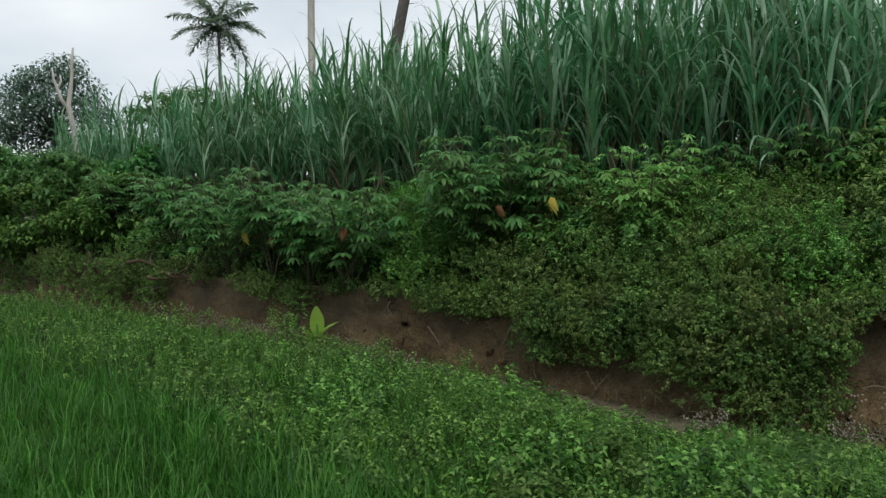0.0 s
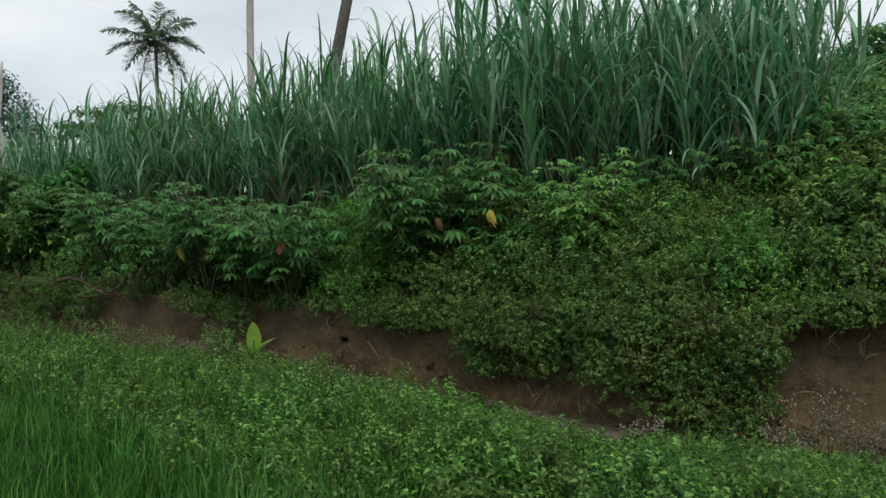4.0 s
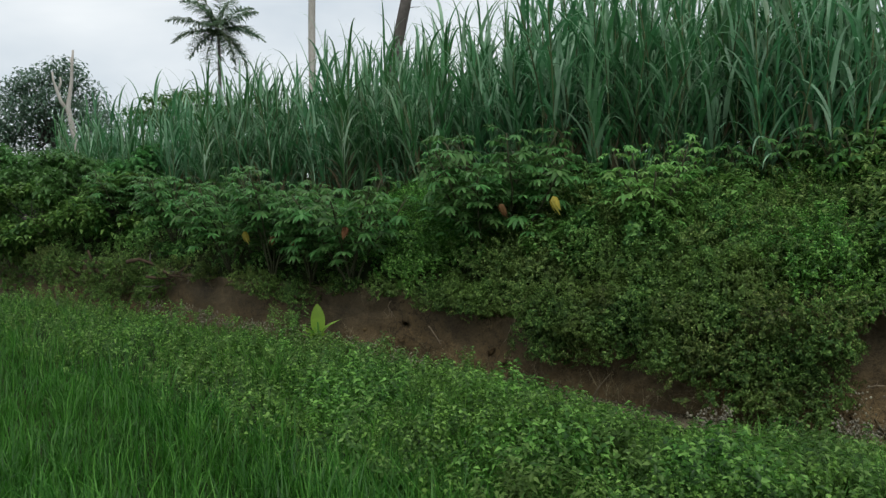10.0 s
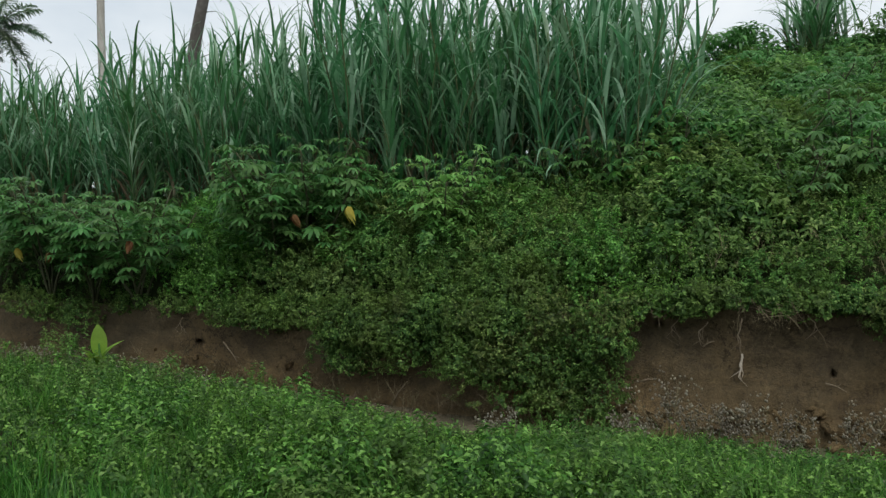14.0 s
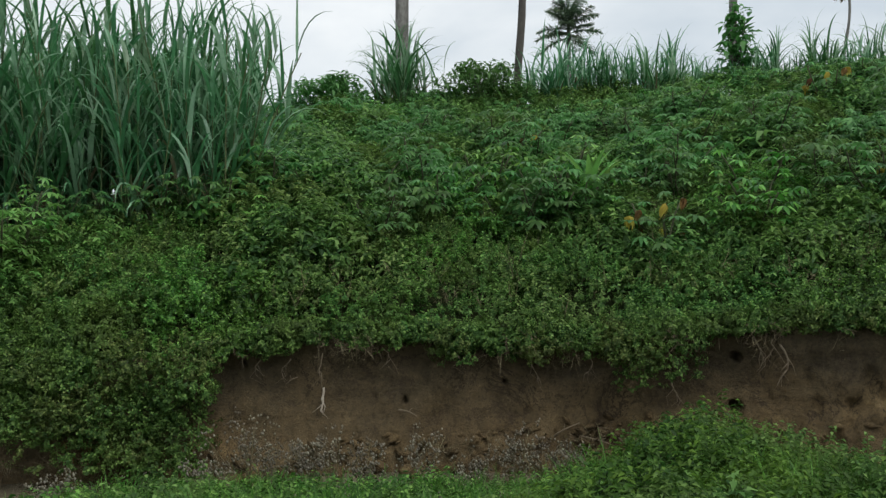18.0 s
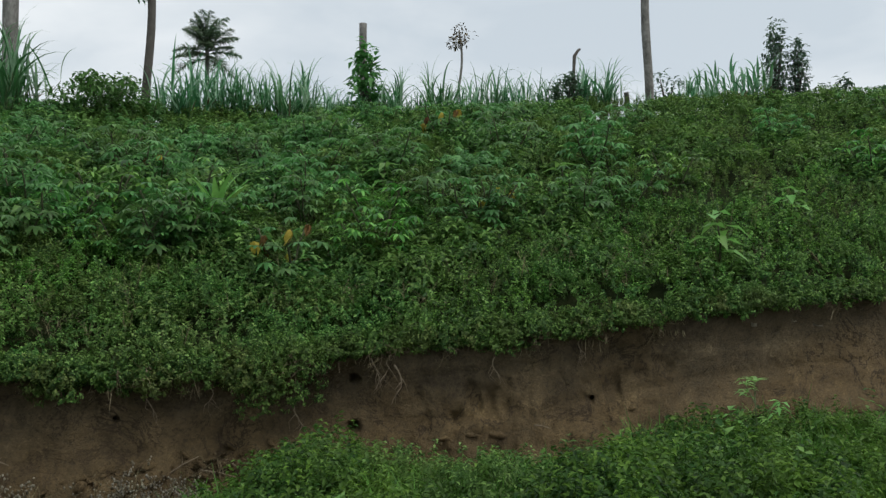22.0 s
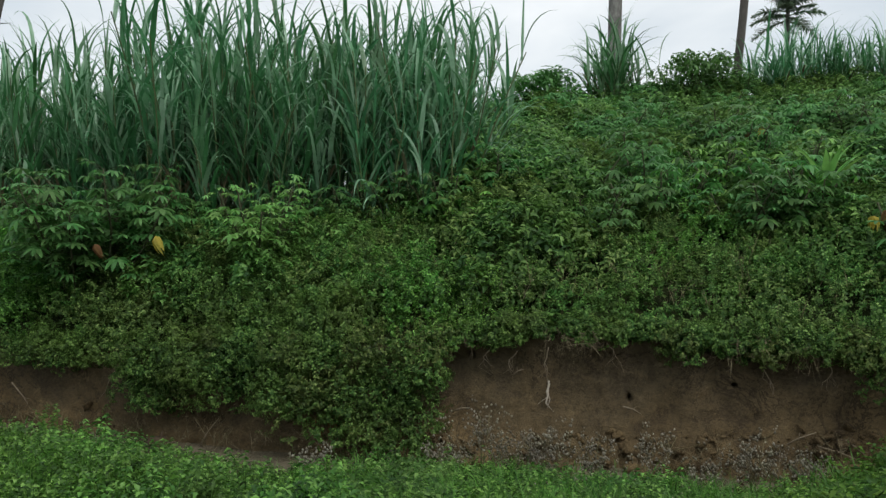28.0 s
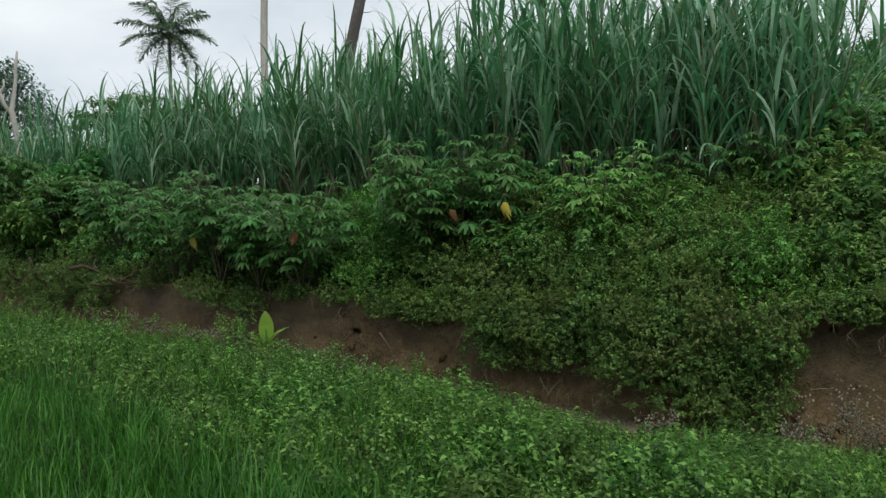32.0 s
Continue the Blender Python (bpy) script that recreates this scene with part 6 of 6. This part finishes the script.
# dead stems and withered sprigs in the fringe of the bank rim
n = 800
az = rng.uniform(-50, 69, n)
az = az[vnoise(az * 0.8, az * 0, 95) > 0.58]
n = len(az)
db1, zb1, zt1 = np.interp(az, BEARING, BANK_D), np.interp(az, BEARING, BANK_FOOT), np.interp(az, BEARING, BANK_TOP)
d = db1 + 0.12 - rng.uniform(0.0, 0.16, n)
x, y = d * np.sin(np.radians(az)), d * np.cos(np.radians(az))
dead_sprigs = [join([sprig(380 + k, 0.2, 3, 0.026, 0.6, blade=simple_leaf), ribbon((0, 0, 0), k, 0.3, 0.6, 0.26, 0.006, 3, 0.0), ribbon((0, 0, 0), k + 2, 0.4, 0.9, 0.2, 0.005, 3, 0.0)]) for k in range(6)]
stuff("withered_stems", scatter(dead_sprigs, np.stack([x, y, zt1 + rng.uniform(-0.08, 0.1, n)], 1), rng.uniform(0, 6.28, n), rng.uniform(1.3, 2.9, n), np.pi - np.radians(az) + rng.normal(0, 0.9, n), rng.uniform(0.6, 1.2, n)), M_STRAW, "withered brown stems and roots fringing the bank rim", "dry stems")

# pale dead twigs that stand among the weeds above the rim
az, x, y, s = on_hill(420, 0, 66, 0.1, 3.2, 1.2)
n = len(az)
stuff("dead_twigs", scatter(dead_sprigs, np.stack([x, y, height(x, y) + rng.uniform(0.15, 0.4, n)], 1), rng.uniform(0, 6.28, n), abs(rng.normal(0.3, 0.4, n)), rng.uniform(0, 6.28, n), rng.uniform(0.7, 1.3, n)), M_STRAW, "pale dead twigs standing among the hillside weeds", "dry stems")

# straw and dead stems washed up along the foot of the bank
az = np.concatenate([rng.uniform(-38, 0, 170), rng.uniform(0, 34, 90)])
n = len(az)
d = face_d(az, np.full(n, 0.12)) - rng.uniform(0.02, 0.25, n)
z = np.interp(az, BEARING, BANK_FOOT) + rng.uniform(0.0, 0.22, n)
stuff("washed_up_straw", scatter(dead_sprigs, np.stack([d * np.sin(np.radians(az)), d * np.cos(np.radians(az)), z], 1), rng.uniform(0, 6.28, n), abs(rng.normal(0.5, 0.6, n)), rng.uniform(0, 6.28, n), rng.uniform(0.5, 1.1, n)), M_STRAW, "dry straw and dead stems at the foot of the mud bank", "dry stems")
